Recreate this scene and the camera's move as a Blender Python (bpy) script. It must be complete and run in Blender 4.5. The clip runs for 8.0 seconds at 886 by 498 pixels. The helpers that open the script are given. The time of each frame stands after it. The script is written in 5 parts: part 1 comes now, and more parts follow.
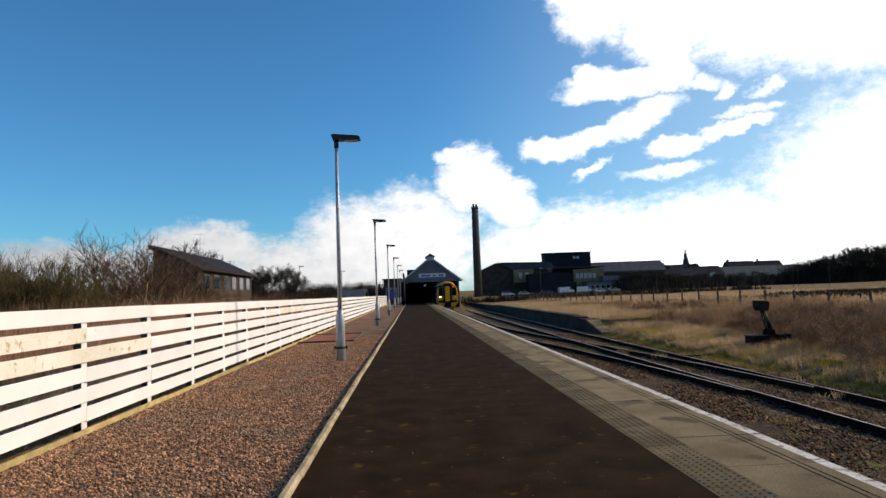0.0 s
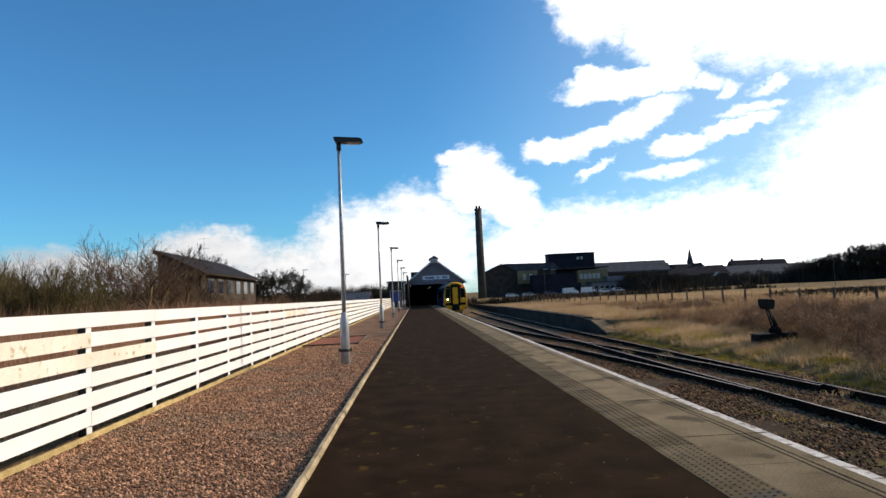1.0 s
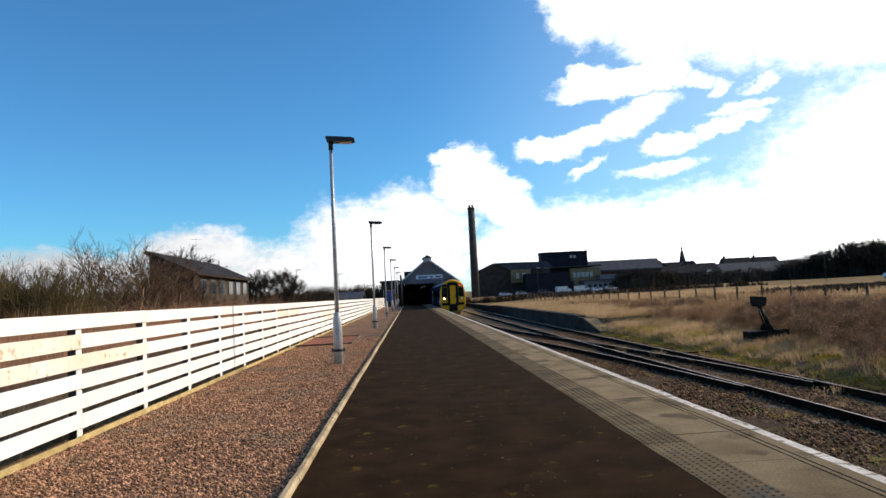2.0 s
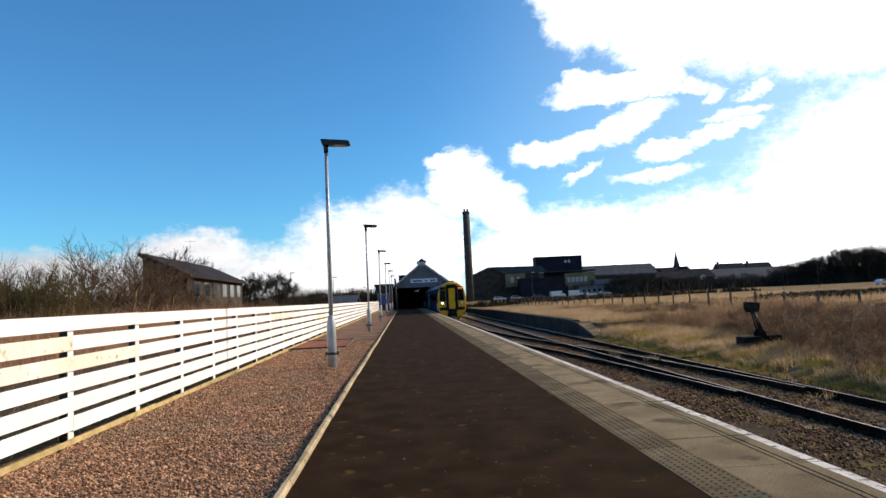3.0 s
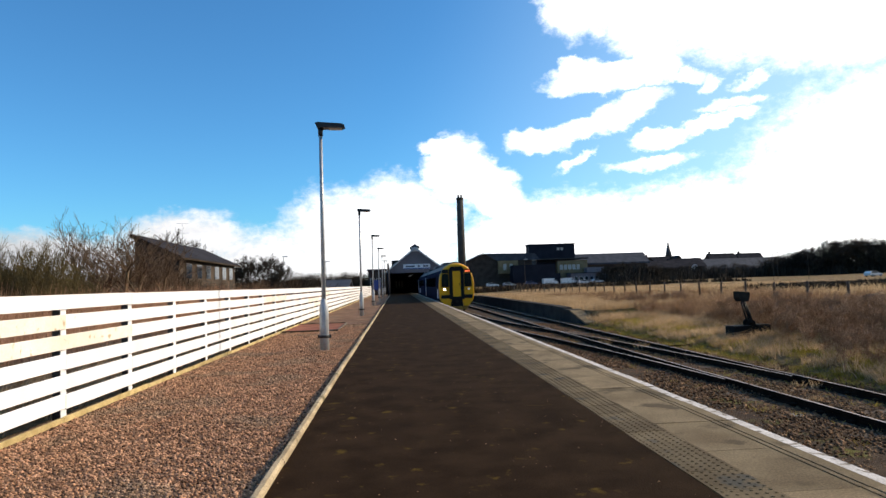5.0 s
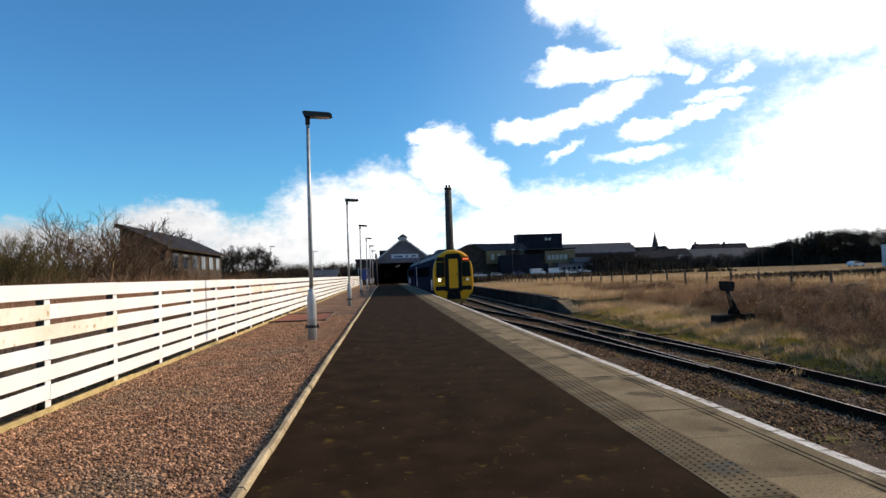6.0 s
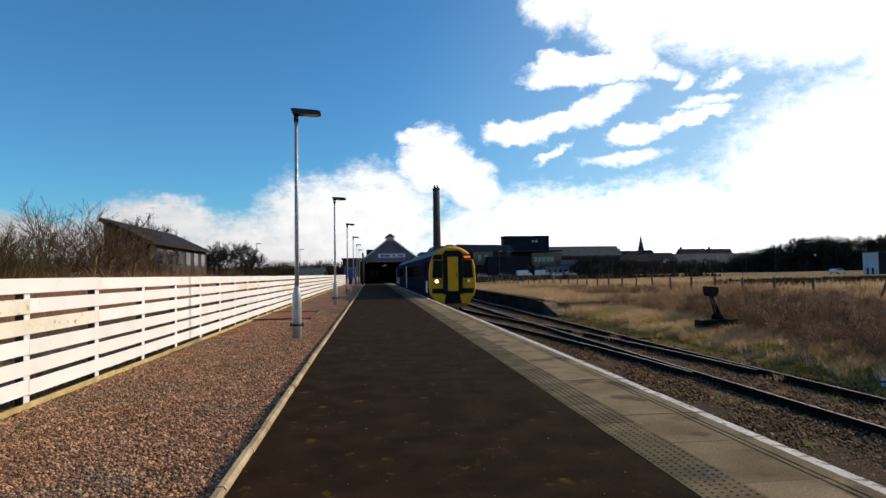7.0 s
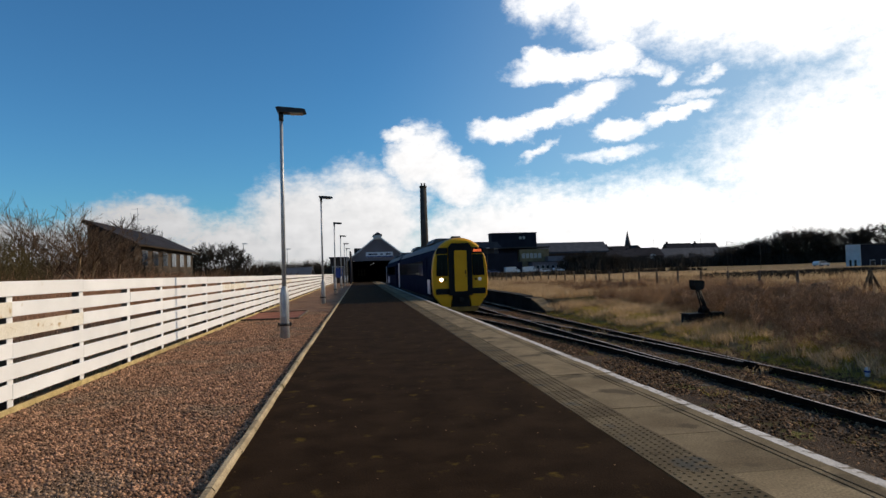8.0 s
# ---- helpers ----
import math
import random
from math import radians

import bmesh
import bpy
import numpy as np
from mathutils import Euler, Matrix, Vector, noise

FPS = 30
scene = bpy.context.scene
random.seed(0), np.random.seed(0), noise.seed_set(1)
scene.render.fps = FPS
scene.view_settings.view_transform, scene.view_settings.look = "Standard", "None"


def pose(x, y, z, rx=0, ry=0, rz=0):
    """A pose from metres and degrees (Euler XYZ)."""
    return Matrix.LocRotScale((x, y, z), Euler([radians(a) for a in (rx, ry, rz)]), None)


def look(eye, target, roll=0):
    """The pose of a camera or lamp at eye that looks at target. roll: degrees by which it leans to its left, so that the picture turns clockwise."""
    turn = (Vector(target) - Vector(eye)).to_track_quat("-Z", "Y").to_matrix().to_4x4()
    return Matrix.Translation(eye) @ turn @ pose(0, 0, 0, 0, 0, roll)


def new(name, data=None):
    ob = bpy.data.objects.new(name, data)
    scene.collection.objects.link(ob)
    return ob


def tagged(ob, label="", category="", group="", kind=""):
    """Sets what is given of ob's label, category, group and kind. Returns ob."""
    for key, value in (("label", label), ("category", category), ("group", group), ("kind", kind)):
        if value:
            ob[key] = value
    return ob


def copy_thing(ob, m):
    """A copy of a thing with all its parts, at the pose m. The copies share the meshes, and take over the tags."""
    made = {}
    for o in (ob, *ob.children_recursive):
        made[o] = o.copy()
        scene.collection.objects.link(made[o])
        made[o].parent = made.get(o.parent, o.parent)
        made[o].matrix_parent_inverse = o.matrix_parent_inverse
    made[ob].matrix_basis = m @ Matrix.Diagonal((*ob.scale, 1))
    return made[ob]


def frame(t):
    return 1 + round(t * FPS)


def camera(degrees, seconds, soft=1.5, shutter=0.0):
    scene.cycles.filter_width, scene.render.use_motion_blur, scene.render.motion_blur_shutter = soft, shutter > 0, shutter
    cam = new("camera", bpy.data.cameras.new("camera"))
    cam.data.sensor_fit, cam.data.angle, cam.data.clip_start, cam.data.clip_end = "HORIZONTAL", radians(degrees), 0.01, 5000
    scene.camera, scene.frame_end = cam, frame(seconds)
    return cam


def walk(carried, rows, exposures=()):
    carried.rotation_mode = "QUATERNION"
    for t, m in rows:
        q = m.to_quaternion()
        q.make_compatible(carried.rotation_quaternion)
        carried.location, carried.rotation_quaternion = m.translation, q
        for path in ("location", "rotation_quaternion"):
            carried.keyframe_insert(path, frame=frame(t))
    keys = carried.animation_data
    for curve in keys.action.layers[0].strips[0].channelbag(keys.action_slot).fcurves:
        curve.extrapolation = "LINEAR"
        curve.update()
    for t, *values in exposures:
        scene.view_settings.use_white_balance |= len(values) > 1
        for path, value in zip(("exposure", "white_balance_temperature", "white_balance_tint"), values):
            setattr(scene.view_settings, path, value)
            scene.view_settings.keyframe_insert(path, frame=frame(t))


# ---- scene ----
cam = camera(69.5, 8.0)
PATH = [
    (0, (-0.014, 0.017, 1.415), (0.088, 2.01, 1.547), -2.1),
    (0.5, (-0.015, 0.023, 1.416), (0.085, 2.015, 1.573), -2.4),
    (1, (-0.012, 0.038, 1.403), (0.079, 2.031, 1.542), -2.7),
    (1.5, (-0.007, 0.052, 1.401), (0.095, 2.045, 1.533), -3.0),
    (3, (-0.002, 0.059, 1.398), (0.127, 2.049, 1.545), -2.7),
    (3.5, (-0.004, 0.036, 1.388), (0.104, 2.03, 1.511), -2.0),
    (4, (-0.024, 0.04, 1.38), (0.089, 2.034, 1.489), -1.9),
    (4.5, (-0.014, 0.024, 1.38), (0.117, 2.017, 1.485), -1.7),
    (6, (-0.005, 0.027, 1.371), (0.18, 2.017, 1.441), -1.9),
    (6.5, (-0.002, 0.049, 1.379), (0.21, 2.037, 1.409), -0.9),
    (7, (0.002, 0.033, 1.378), (0.227, 2.019, 1.448), -0.9),
    (7.5, (-0.004, 0.039, 1.373), (0.227, 2.024, 1.454), -1.3),
    (8, (0.007, 0.041, 1.368), (0.27, 2.023, 1.43), -1.7),
]
walk(cam, [(t, look(eye, target, roll)) for t, eye, target, roll in PATH],
     exposures=[(t, stops, 6750, 10) for t, stops in ((0, -0.42), (0.6, -0.34), (1.5, -0.18), (3.2, -0.08), (4.0, -0.02), (4.6, 0.0), (6.0, -0.22), (7.0, -0.43), (8.0, -0.72))])

# ---------------------------------------------------------------- light
SUN_AZ, SUN_EL = radians(76), radians(26)
SUN_DIR = Vector((math.sin(SUN_AZ) * math.cos(SUN_EL), math.cos(SUN_AZ) * math.cos(SUN_EL), math.sin(SUN_EL)))
sun = new("sun", bpy.data.lights.new("sun", "SUN"))
sun.data.energy, sun.data.angle, sun.data.color = 5.0, radians(2.4), (1.0, 0.81, 0.59)
sun.matrix_world = look((0, 0, 60), Vector((0, 0, 60)) - SUN_DIR)

# clouds of the view: azimuth and elevation of the middle, half width, half height, tilt (degrees)
CLOUDS = [(-17.4, 4.2, 5.7, 2.4, 0), (-28.0, 2.6, 9.0, 2.3, 0), (-11.0, 2.0, 7.0, 3.2, 0), (-4.6, 3.8, 5.6, 4.9, 0), (0.6, 4.3, 6.2, 5.2, 0),
          (5.7, 9.8, 2.8, 3.1, 0), (8.4, 8.2, 4.4, 2.3, -35), (4.2, 12.0, 1.9, 0.8, 0), (16.0, 2.4, 12.0, 4.8, 0), (26.0, 2.2, 10.0, 5.6, 0),
          (42.0, 4.8, 13.0, 10.0, 0), (18.0, 24.2, 4.8, 3.9, 0), (23.6, 21.4, 4.2, 3.6, 0), (31.0, 22.4, 7.4, 5.7, 0), (38.0, 21.0, 8.5, 6.2, 0), (48.0, 18.5, 9.5, 6.5, 0),
          (19.6, 16.9, 5.8, 1.2, 0), (17.1, 17.9, 1.9, 0.9, 0), (23.6, 17.5, 2.2, 1.3, 0), (13.3, 12.0, 2.9, 1.1, 0), (17.0, 12.9, 3.8, 0.8, 14), (20.8, 14.1, 3.3, 1.2, 22),
          (23.2, 11.5, 2.5, 0.9, 0), (27.6, 12.3, 3.2, 0.7, 10), (27.8, 15.5, 0.9, 0.6, 20), (30.9, 15.3, 1.2, 0.55, 15), (29.2, 13.7, 2.4, 0.45, 4), (22.8, 9.5, 3.4, 0.5, 4), (16.4, 10.2, 2.0, 0.4, 30), (25.6, 16.4, 2.4, 0.5, -10),
          (54.0, 13.0, 15.0, 11.0, 0), (-34.0, 0.5, 30.0, 3.4, 0)]


def make_world():
    w = bpy.data.worlds.new("sky")
    w.use_nodes = True
    scene.world = w
    nt = w.node_tree
    nt.nodes.clear()

    def node(kind, **sets):
        n = nt.nodes.new(kind)
        for k, v in sets.items():
            n.inputs[k].default_value = v
        return n

    def m(op, a, b=0.0, c=None):
        n = nt.nodes.new("ShaderNodeMath")
        n.operation = op
        for i, v in enumerate((a, b) if c is None else (a, b, c)):
            if isinstance(v, (int, float)):
                n.inputs[i].default_value = v
            else:
                nt.links.new(v, n.inputs[i])
        return n.outputs[0]

    tc = nt.nodes.new("ShaderNodeTexCoord")
    sep = nt.nodes.new("ShaderNodeSeparateXYZ")
    nt.links.new(tc.outputs["Generated"], sep.inputs[0])
    x, y, z = sep.outputs
    az = m("MULTIPLY", m("ARCTAN2", x, y), 57.2958)
    el = m("MULTIPLY", m("ARCSINE", z), 57.2958)
    flat = nt.nodes.new("ShaderNodeCombineXYZ")
    nt.links.new(m("MULTIPLY", az, 0.1), flat.inputs[0])
    nt.links.new(m("MULTIPLY", el, 0.14), flat.inputs[1])

    def fbm(scale, detail, rough, off):
        mp = nt.nodes.new("ShaderNodeMapping")
        mp.inputs["Location"].default_value = (off, off * 0.7, 0)
        nt.links.new(flat.outputs[0], mp.inputs[0])
        n = node("ShaderNodeTexNoise", Scale=scale, Detail=detail, Roughness=rough)
        nt.links.new(mp.outputs[0], n.inputs["Vector"])
        return n.outputs["Fac"]

    big = fbm(1.6, 5.0, 0.6, 3.1)
    fine = fbm(6.5, 9.0, 0.68, 9.4)
    wob_a = m("MULTIPLY", m("SUBTRACT", big, 0.5), 3.4)
    wob_e = m("MULTIPLY", m("SUBTRACT", fbm(2.1, 5.0, 0.6, 17.0), 0.5), 2.0)
    curl_a = m("MULTIPLY", m("SUBTRACT", fbm(5.5, 7.0, 0.6, 23.0), 0.5), 2.6)
    curl_e = m("MULTIPLY", m("SUBTRACT", fbm(7.0, 7.0, 0.6, 31.0), 0.5), 1.8)
    aw, ew = m("ADD", az, m("ADD", wob_a, curl_a)), m("ADD", el, m("ADD", wob_e, curl_e))
    best = None
    for ca, ce, ra, re, tilt in CLOUDS:
        da, de = m("SUBTRACT", aw, ca), m("SUBTRACT", ew, ce)
        if tilt:
            c, s = math.cos(radians(tilt)), math.sin(radians(tilt))
            da, de = m("ADD", m("MULTIPLY", da, c), m("MULTIPLY", de, s)), m("SUBTRACT", m("MULTIPLY", de, c), m("MULTIPLY", da, s))
        r2 = m("ADD", m("POWER", m("ABSOLUTE", m("MULTIPLY", da, 1 / ra)), 2.0), m("POWER", m("ABSOLUTE", m("MULTIPLY", de, 1 / re)), 2.0))
        v = m("MULTIPLY", m("SUBTRACT", 1.0, r2), 0.42 if re < 0.65 else 0.8 if ra < 5 and re < 1.6 else 1.0)
        best = v if best is None else m("MAXIMUM", best, v)
    # scattered unseen cloud, added to tune the fill light, away from the clear blue ahead
    rest = m("SUBTRACT", m("MULTIPLY", m("SUBTRACT", big, 0.50), 6.0), m("MULTIPLY", m("LESS_THAN", m("ABSOLUTE", az), 58.0), 9.0))
    rest = m("SUBTRACT", rest, m("MULTIPLY", m("MAXIMUM", m("SUBTRACT", el, 14.0), 0.0), 0.12))
    best = m("MAXIMUM", best, rest)
    dens = m("ADD", m("MULTIPLY", best, 1.5), m("MULTIPLY", m("SUBTRACT", fine, 0.5), 1.9))
    ramp = nt.nodes.new("ShaderNodeMapRange")
    ramp.interpolation_type = "SMOOTHSTEP"
    ramp.inputs["From Min"].default_value, ramp.inputs["From Max"].default_value = -0.6, 1.15
    nt.links.new(dens, ramp.inputs["Value"])
    # brighter towards the sun, greyer low on the far side
    glow = nt.nodes.new("ShaderNodeMapRange")
    glow.inputs["From Min"].default_value, glow.inputs["From Max"].default_value = -42.0, 34.0
    nt.links.new(m("ADD", m("MINIMUM", az, m("SUBTRACT", 118.0, az)), m("MULTIPLY", m("MINIMUM", el, 25.0), 1.3)), glow.inputs["Value"])
    shade = m("MAXIMUM", m("MINIMUM", m("ADD", glow.outputs[0], m("MULTIPLY", m("SUBTRACT", fine, 0.48), 0.4)), 1.0), 0.0)
    tone = nt.nodes.new("ShaderNodeMix")
    tone.data_type = "RGBA"
    tone.inputs["A"].default_value, tone.inputs["B"].default_value = (0.30, 0.33, 0.38, 1), (1.95, 1.97, 2.02, 1)
    nt.links.new(shade, tone.inputs["Factor"])
    sky = nt.nodes.new("ShaderNodeTexSky")
    sky.sky_type, sky.sun_disc = "NISHITA", False
    sky.sun_elevation, sky.sun_rotation = SUN_EL, SUN_AZ
    sky.air_density, sky.dust_density, sky.ozone_density = 1.0, 0.3, 2.5
    gain = nt.nodes.new("ShaderNodeMix")
    gain.data_type, gain.blend_type = "RGBA", "MULTIPLY"
    gain.inputs["Factor"].default_value = 1.0
    gain.inputs["B"].default_value = (SKY * 0.47, SKY * 1.07, SKY * 1.47, 1)
    nt.links.new(sky.outputs[0], gain.inputs["A"])
    # thin bright haze that thickens towards the sun
    veil = nt.nodes.new("ShaderNodeMapRange")
    veil.interpolation_type = "SMOOTHSTEP"
    for key, value in (("From Min", -4.0), ("From Max", 44.0), ("To Min", 0.0), ("To Max", 0.62)):
        veil.inputs[key].default_value = value
    nt.links.new(m("SUBTRACT", m("MINIMUM", az, m("SUBTRACT", 160.0, az)), m("MULTIPLY", m("MAXIMUM", m("SUBTRACT", el, 8.0), 0.0), 0.35)), veil.inputs["Value"])
    hazy = nt.nodes.new("ShaderNodeMix")
    hazy.data_type = "RGBA"
    nt.links.new(veil.outputs[0], hazy.inputs["Factor"])
    nt.links.new(gain.outputs["Result"], hazy.inputs["A"])
    hazy.inputs["B"].default_value = (0.78, 1.02, 1.18, 1)
    mix = nt.nodes.new("ShaderNodeMix")
    mix.data_type = "RGBA"
    nt.links.new(ramp.outputs[0], mix.inputs["Factor"])
    nt.links.new(hazy.outputs["Result"], mix.inputs["A"])
    nt.links.new(tone.outputs["Result"], mix.inputs["B"])
    bg = nt.nodes.new("ShaderNodeBackground")
    out = nt.nodes.new("ShaderNodeOutputWorld")
    nt.links.new(mix.outputs["Result"], bg.inputs["Color"])
    nt.links.new(bg.outputs[0], out.inputs[0])


SKY = 0.130
make_world()


# ---------------------------------------------------------------- materials
def surface(name, c1, c2, scale=3.0, rough=0.8, bump=0.3, bump_scale=40.0, metal=0.0, c3=None, c3_scale=0.6, c3_at=0.6,
            coord="world", vary=0.0, island=0.0, relief=0.01, stretch=None, sheen=None, through_light=0.0, grain=1.0):
    """Two colours in coarse and fine noise, a third in patches, relief; vary: by object, island: by loose piece."""
    mt = bpy.data.materials.new(name)
    mt.use_nodes = True
    nt = mt.node_tree
    bs = nt.nodes["Principled BSDF"]
    if coord == "world":
        vec = nt.nodes.new("ShaderNodeNewGeometry").outputs["Position"]
    else:
        vec = nt.nodes.new("ShaderNodeTexCoord").outputs["Object"]
    if stretch:
        mp = nt.nodes.new("ShaderNodeMapping")
        mp.inputs["Scale"].default_value = stretch
        nt.links.new(vec, mp.inputs[0])
        vec = mp.outputs[0]

    def noise_at(s, detail=4.0):
        n = nt.nodes.new("ShaderNodeTexNoise")
        n.inputs["Scale"].default_value, n.inputs["Detail"].default_value = s, detail
        nt.links.new(vec, n.inputs["Vector"])
        return n.outputs["Fac"]

    def rng(v, a, b, lo=0.0, hi=1.0):
        r = nt.nodes.new("ShaderNodeMapRange")
        for k, q in zip(("From Min", "From Max", "To Min", "To Max"), (a, b, lo, hi)):
            r.inputs[k].default_value = q
        nt.links.new(v, r.inputs["Value"])
        return r.outputs[0]

    def blend(f, a, b, how="MIX"):
        n = nt.nodes.new("ShaderNodeMix")
        n.data_type, n.blend_type = "RGBA", how
        for k, v in (("Factor", f), ("A", a), ("B", b)):
            if isinstance(v, (int, float)):
                n.inputs[k].default_value = v
            elif isinstance(v, tuple):
                n.inputs[k].default_value = (*v, 1)
            else:
                nt.links.new(v, n.inputs[k])
        return n.outputs["Result"]

    col = blend(rng(noise_at(scale), 0.35, 0.65), c1, c2)
    if c3:
        col = blend(rng(noise_at(c3_scale, 8.0), c3_at, c3_at + 0.08), col, c3)
    fine = noise_at(bump_scale, 3.0)
    dark = nt.nodes.new("ShaderNodeCombineColor")
    f = rng(fine, 0.3, 0.7, 1 - 0.25 * grain, 1 + 0.2 * grain)
    for i in range(3):
        nt.links.new(f, dark.inputs[i])
    col = blend(1.0, col, dark.outputs[0], "MULTIPLY")
    for amount, outlet in ((vary, "object"), (island, "island")):
        if amount:
            if outlet == "object":
                r = nt.nodes.new("ShaderNodeObjectInfo").outputs["Random"]
            else:
                r = nt.nodes.new("ShaderNodeNewGeometry").outputs["Random Per Island"]
            g = nt.nodes.new("ShaderNodeCombineColor")
            v = rng(r, 0, 1, 1 - amount, 1 + amount)
            for i in range(3):
                nt.links.new(v, g.inputs[i])
            col = blend(1.0, col, g.outputs[0], "MULTIPLY")
    nt.links.new(col, bs.inputs["Base Color"])
    nt.links.new(rng(fine, 0.2, 0.8, max(0.02, rough - 0.12), min(1.0, rough + 0.1)), bs.inputs["Roughness"])
    bs.inputs["Metallic"].default_value = metal
    bs.inputs["Specular IOR Level"].default_value = sheen if sheen is not None else 0.12 if rough > 0.8 else 0.4
    if bump:
        b = nt.nodes.new("ShaderNodeBump")
        b.inputs["Strength"].default_value, b.inputs["Distance"].default_value = bump, relief
        nt.links.new(fine, b.inputs["Height"])
        nt.links.new(b.outputs[0], bs.inputs["Normal"])
    if through_light:
        tr = nt.nodes.new("ShaderNodeBsdfTranslucent")
        nt.links.new(col, tr.inputs["Color"])
        mx = nt.nodes.new("ShaderNodeMixShader")
        mx.inputs[0].default_value = through_light
        nt.links.new(bs.outputs[0], mx.inputs[1])
        nt.links.new(tr.outputs[0], mx.inputs[2])
        nt.links.new(mx.outputs[0], nt.nodes["Material Output"].inputs[0])
    return mt


def glowing(name, colour, strength):
    mt = bpy.data.materials.new(name)
    mt.use_nodes = True
    bs = mt.node_tree.nodes["Principled BSDF"]
    bs.inputs["Base Color"].default_value = (*colour, 1)
    bs.inputs["Emission Color"].default_value = (*colour, 1)
    bs.inputs["Emission Strength"].default_value = strength
    return mt


def glassy(name, colour, rough=0.06, sheen=0.5):
    mt = bpy.data.materials.new(name)
    mt.use_nodes = True
    bs = mt.node_tree.nodes["Principled BSDF"]
    bs.inputs["Base Color"].default_value = (*colour, 1)
    bs.inputs["Roughness"].default_value = rough
    bs.inputs["Specular IOR Level"].default_value = sheen
    return mt


M_ASPHALT = surface("asphalt", (0.021, 0.0118, 0.0058), (0.036, 0.021, 0.011), 2.3, 0.93, 0.8, 75, grain=1.5, c3=(0.095, 0.06, 0.014), c3_scale=4.5, c3_at=0.63, relief=0.004, sheen=0.02)
M_GRAVEL = surface("gravel_bed", (0.13, 0.074, 0.046), (0.26, 0.15, 0.092), 1.2, 0.95, 1.0, 55, relief=0.02, grain=1.6, c3=(0.19, 0.12, 0.078), c3_scale=0.8, c3_at=0.52)
M_STONE = surface("gravel_stone", (0.25, 0.132, 0.078), (0.46, 0.265, 0.16), 5, 0.9, 0.4, 120, island=0.75, relief=0.003, c3=(0.30, 0.195, 0.125), c3_scale=0.8, c3_at=0.52)
M_BALLAST = surface("ballast", (0.045, 0.027, 0.016), (0.095, 0.06, 0.035), 1.0, 0.95, 1.0, 32, c3=(0.12, 0.105, 0.022), c3_scale=1.1, c3_at=0.58, relief=0.03)
M_BALLAST_STONE = surface("ballast_stone", (0.11, 0.06, 0.03), (0.27, 0.157, 0.084), 6, 0.92, 0.4, 90, island=0.75, relief=0.004)
M_CONC = surface("coping_concrete", (0.165, 0.118, 0.064), (0.27, 0.202, 0.115), 1.6, 0.9, 0.45, 60, grain=1.4, c3=(0.105, 0.077, 0.043), c3_scale=1.9, c3_at=0.55, vary=0.16, relief=0.003)
M_TACT = surface("tactile_concrete", (0.105, 0.075, 0.04), (0.175, 0.13, 0.073), 2.0, 0.92, 0.4, 110, c3=(0.075, 0.068, 0.052), c3_scale=3.0, c3_at=0.58, vary=0.14, relief=0.003)
M_EDGE_WHITE = surface("worn_white_line", (0.55, 0.50, 0.44), (0.74, 0.69, 0.63), 5, 0.85, 0.4, 70, c3=(0.24, 0.195, 0.14), c3_scale=11, c3_at=0.55, relief=0.003)
M_LICHEN = surface("mossy_nosing", (0.22, 0.13, 0.035), (0.34, 0.22, 0.08), 6, 0.95, 0.5, 80)
M_KERB = surface("kerb_concrete", (0.33, 0.255, 0.155), (0.47, 0.375, 0.24), 4, 0.9, 0.5, 60, c3=(0.14, 0.12, 0.06), c3_scale=3.5, c3_at=0.6, vary=0.12)
M_TIMBER = surface("edging_timber", (0.36, 0.27, 0.12), (0.50, 0.39, 0.19), 5, 0.85, 0.4, 60, vary=0.15, c3=(0.18, 0.15, 0.05), c3_scale=2.5, c3_at=0.6)
M_WHITE = surface("white_fence_paint", (0.74, 0.74, 0.745), (0.82, 0.82, 0.825), 1.5, 0.55, 0.05, 60, grain=0.12, vary=0.04, c3=(0.62, 0.57, 0.49), c3_scale=7, c3_at=0.70)
M_PEELED = surface("peeling_fence_paint", (0.68, 0.63, 0.53), (0.79, 0.76, 0.69), 2.0, 0.75, 0.2, 60, grain=0.4, c3=(0.46, 0.34, 0.2), c3_scale=9, c3_at=0.6)
M_STEEL = surface("galvanised_steel", (0.33, 0.34, 0.35), (0.45, 0.46, 0.47), 6, 0.45, 0.1, 80, metal=0.35)
M_DARK = surface("dark_housing", (0.014, 0.013, 0.013), (0.026, 0.025, 0.025), 8, 0.5, 0.05, 80)
M_IRON = surface("black_iron", (0.007, 0.0065, 0.006), (0.016, 0.014, 0.013), 8, 0.6, 0.1, 80, sheen=0.12)
M_LENS = glassy("lamp_lens", (0.42, 0.36, 0.28), 0.2)
M_RAIL = surface("rusty_rail", (0.014, 0.009, 0.006), (0.03, 0.018, 0.011), 5, 0.85, 0.3, 90, sheen=0.05)
M_RAILTOP = surface("worn_rail_head", (0.40, 0.31, 0.25), (0.54, 0.43, 0.36), 4, 0.45, 0.05, 90, metal=0.3)
M_SLEEPER = surface("weathered_sleeper", (0.065, 0.046, 0.033), (0.125, 0.094, 0.07), 3, 0.9, 0.6, 50, vary=0.35, c3=(0.20, 0.18, 0.15), c3_scale=1.6, c3_at=0.58)
M_GROUND = surface("rough_ground", (0.14, 0.088, 0.04), (0.24, 0.158, 0.075), 0.9, 0.97, 1.0, 12, grain=1.5, c3=(0.15, 0.125, 0.03), c3_scale=0.22, c3_at=0.56, relief=0.08)
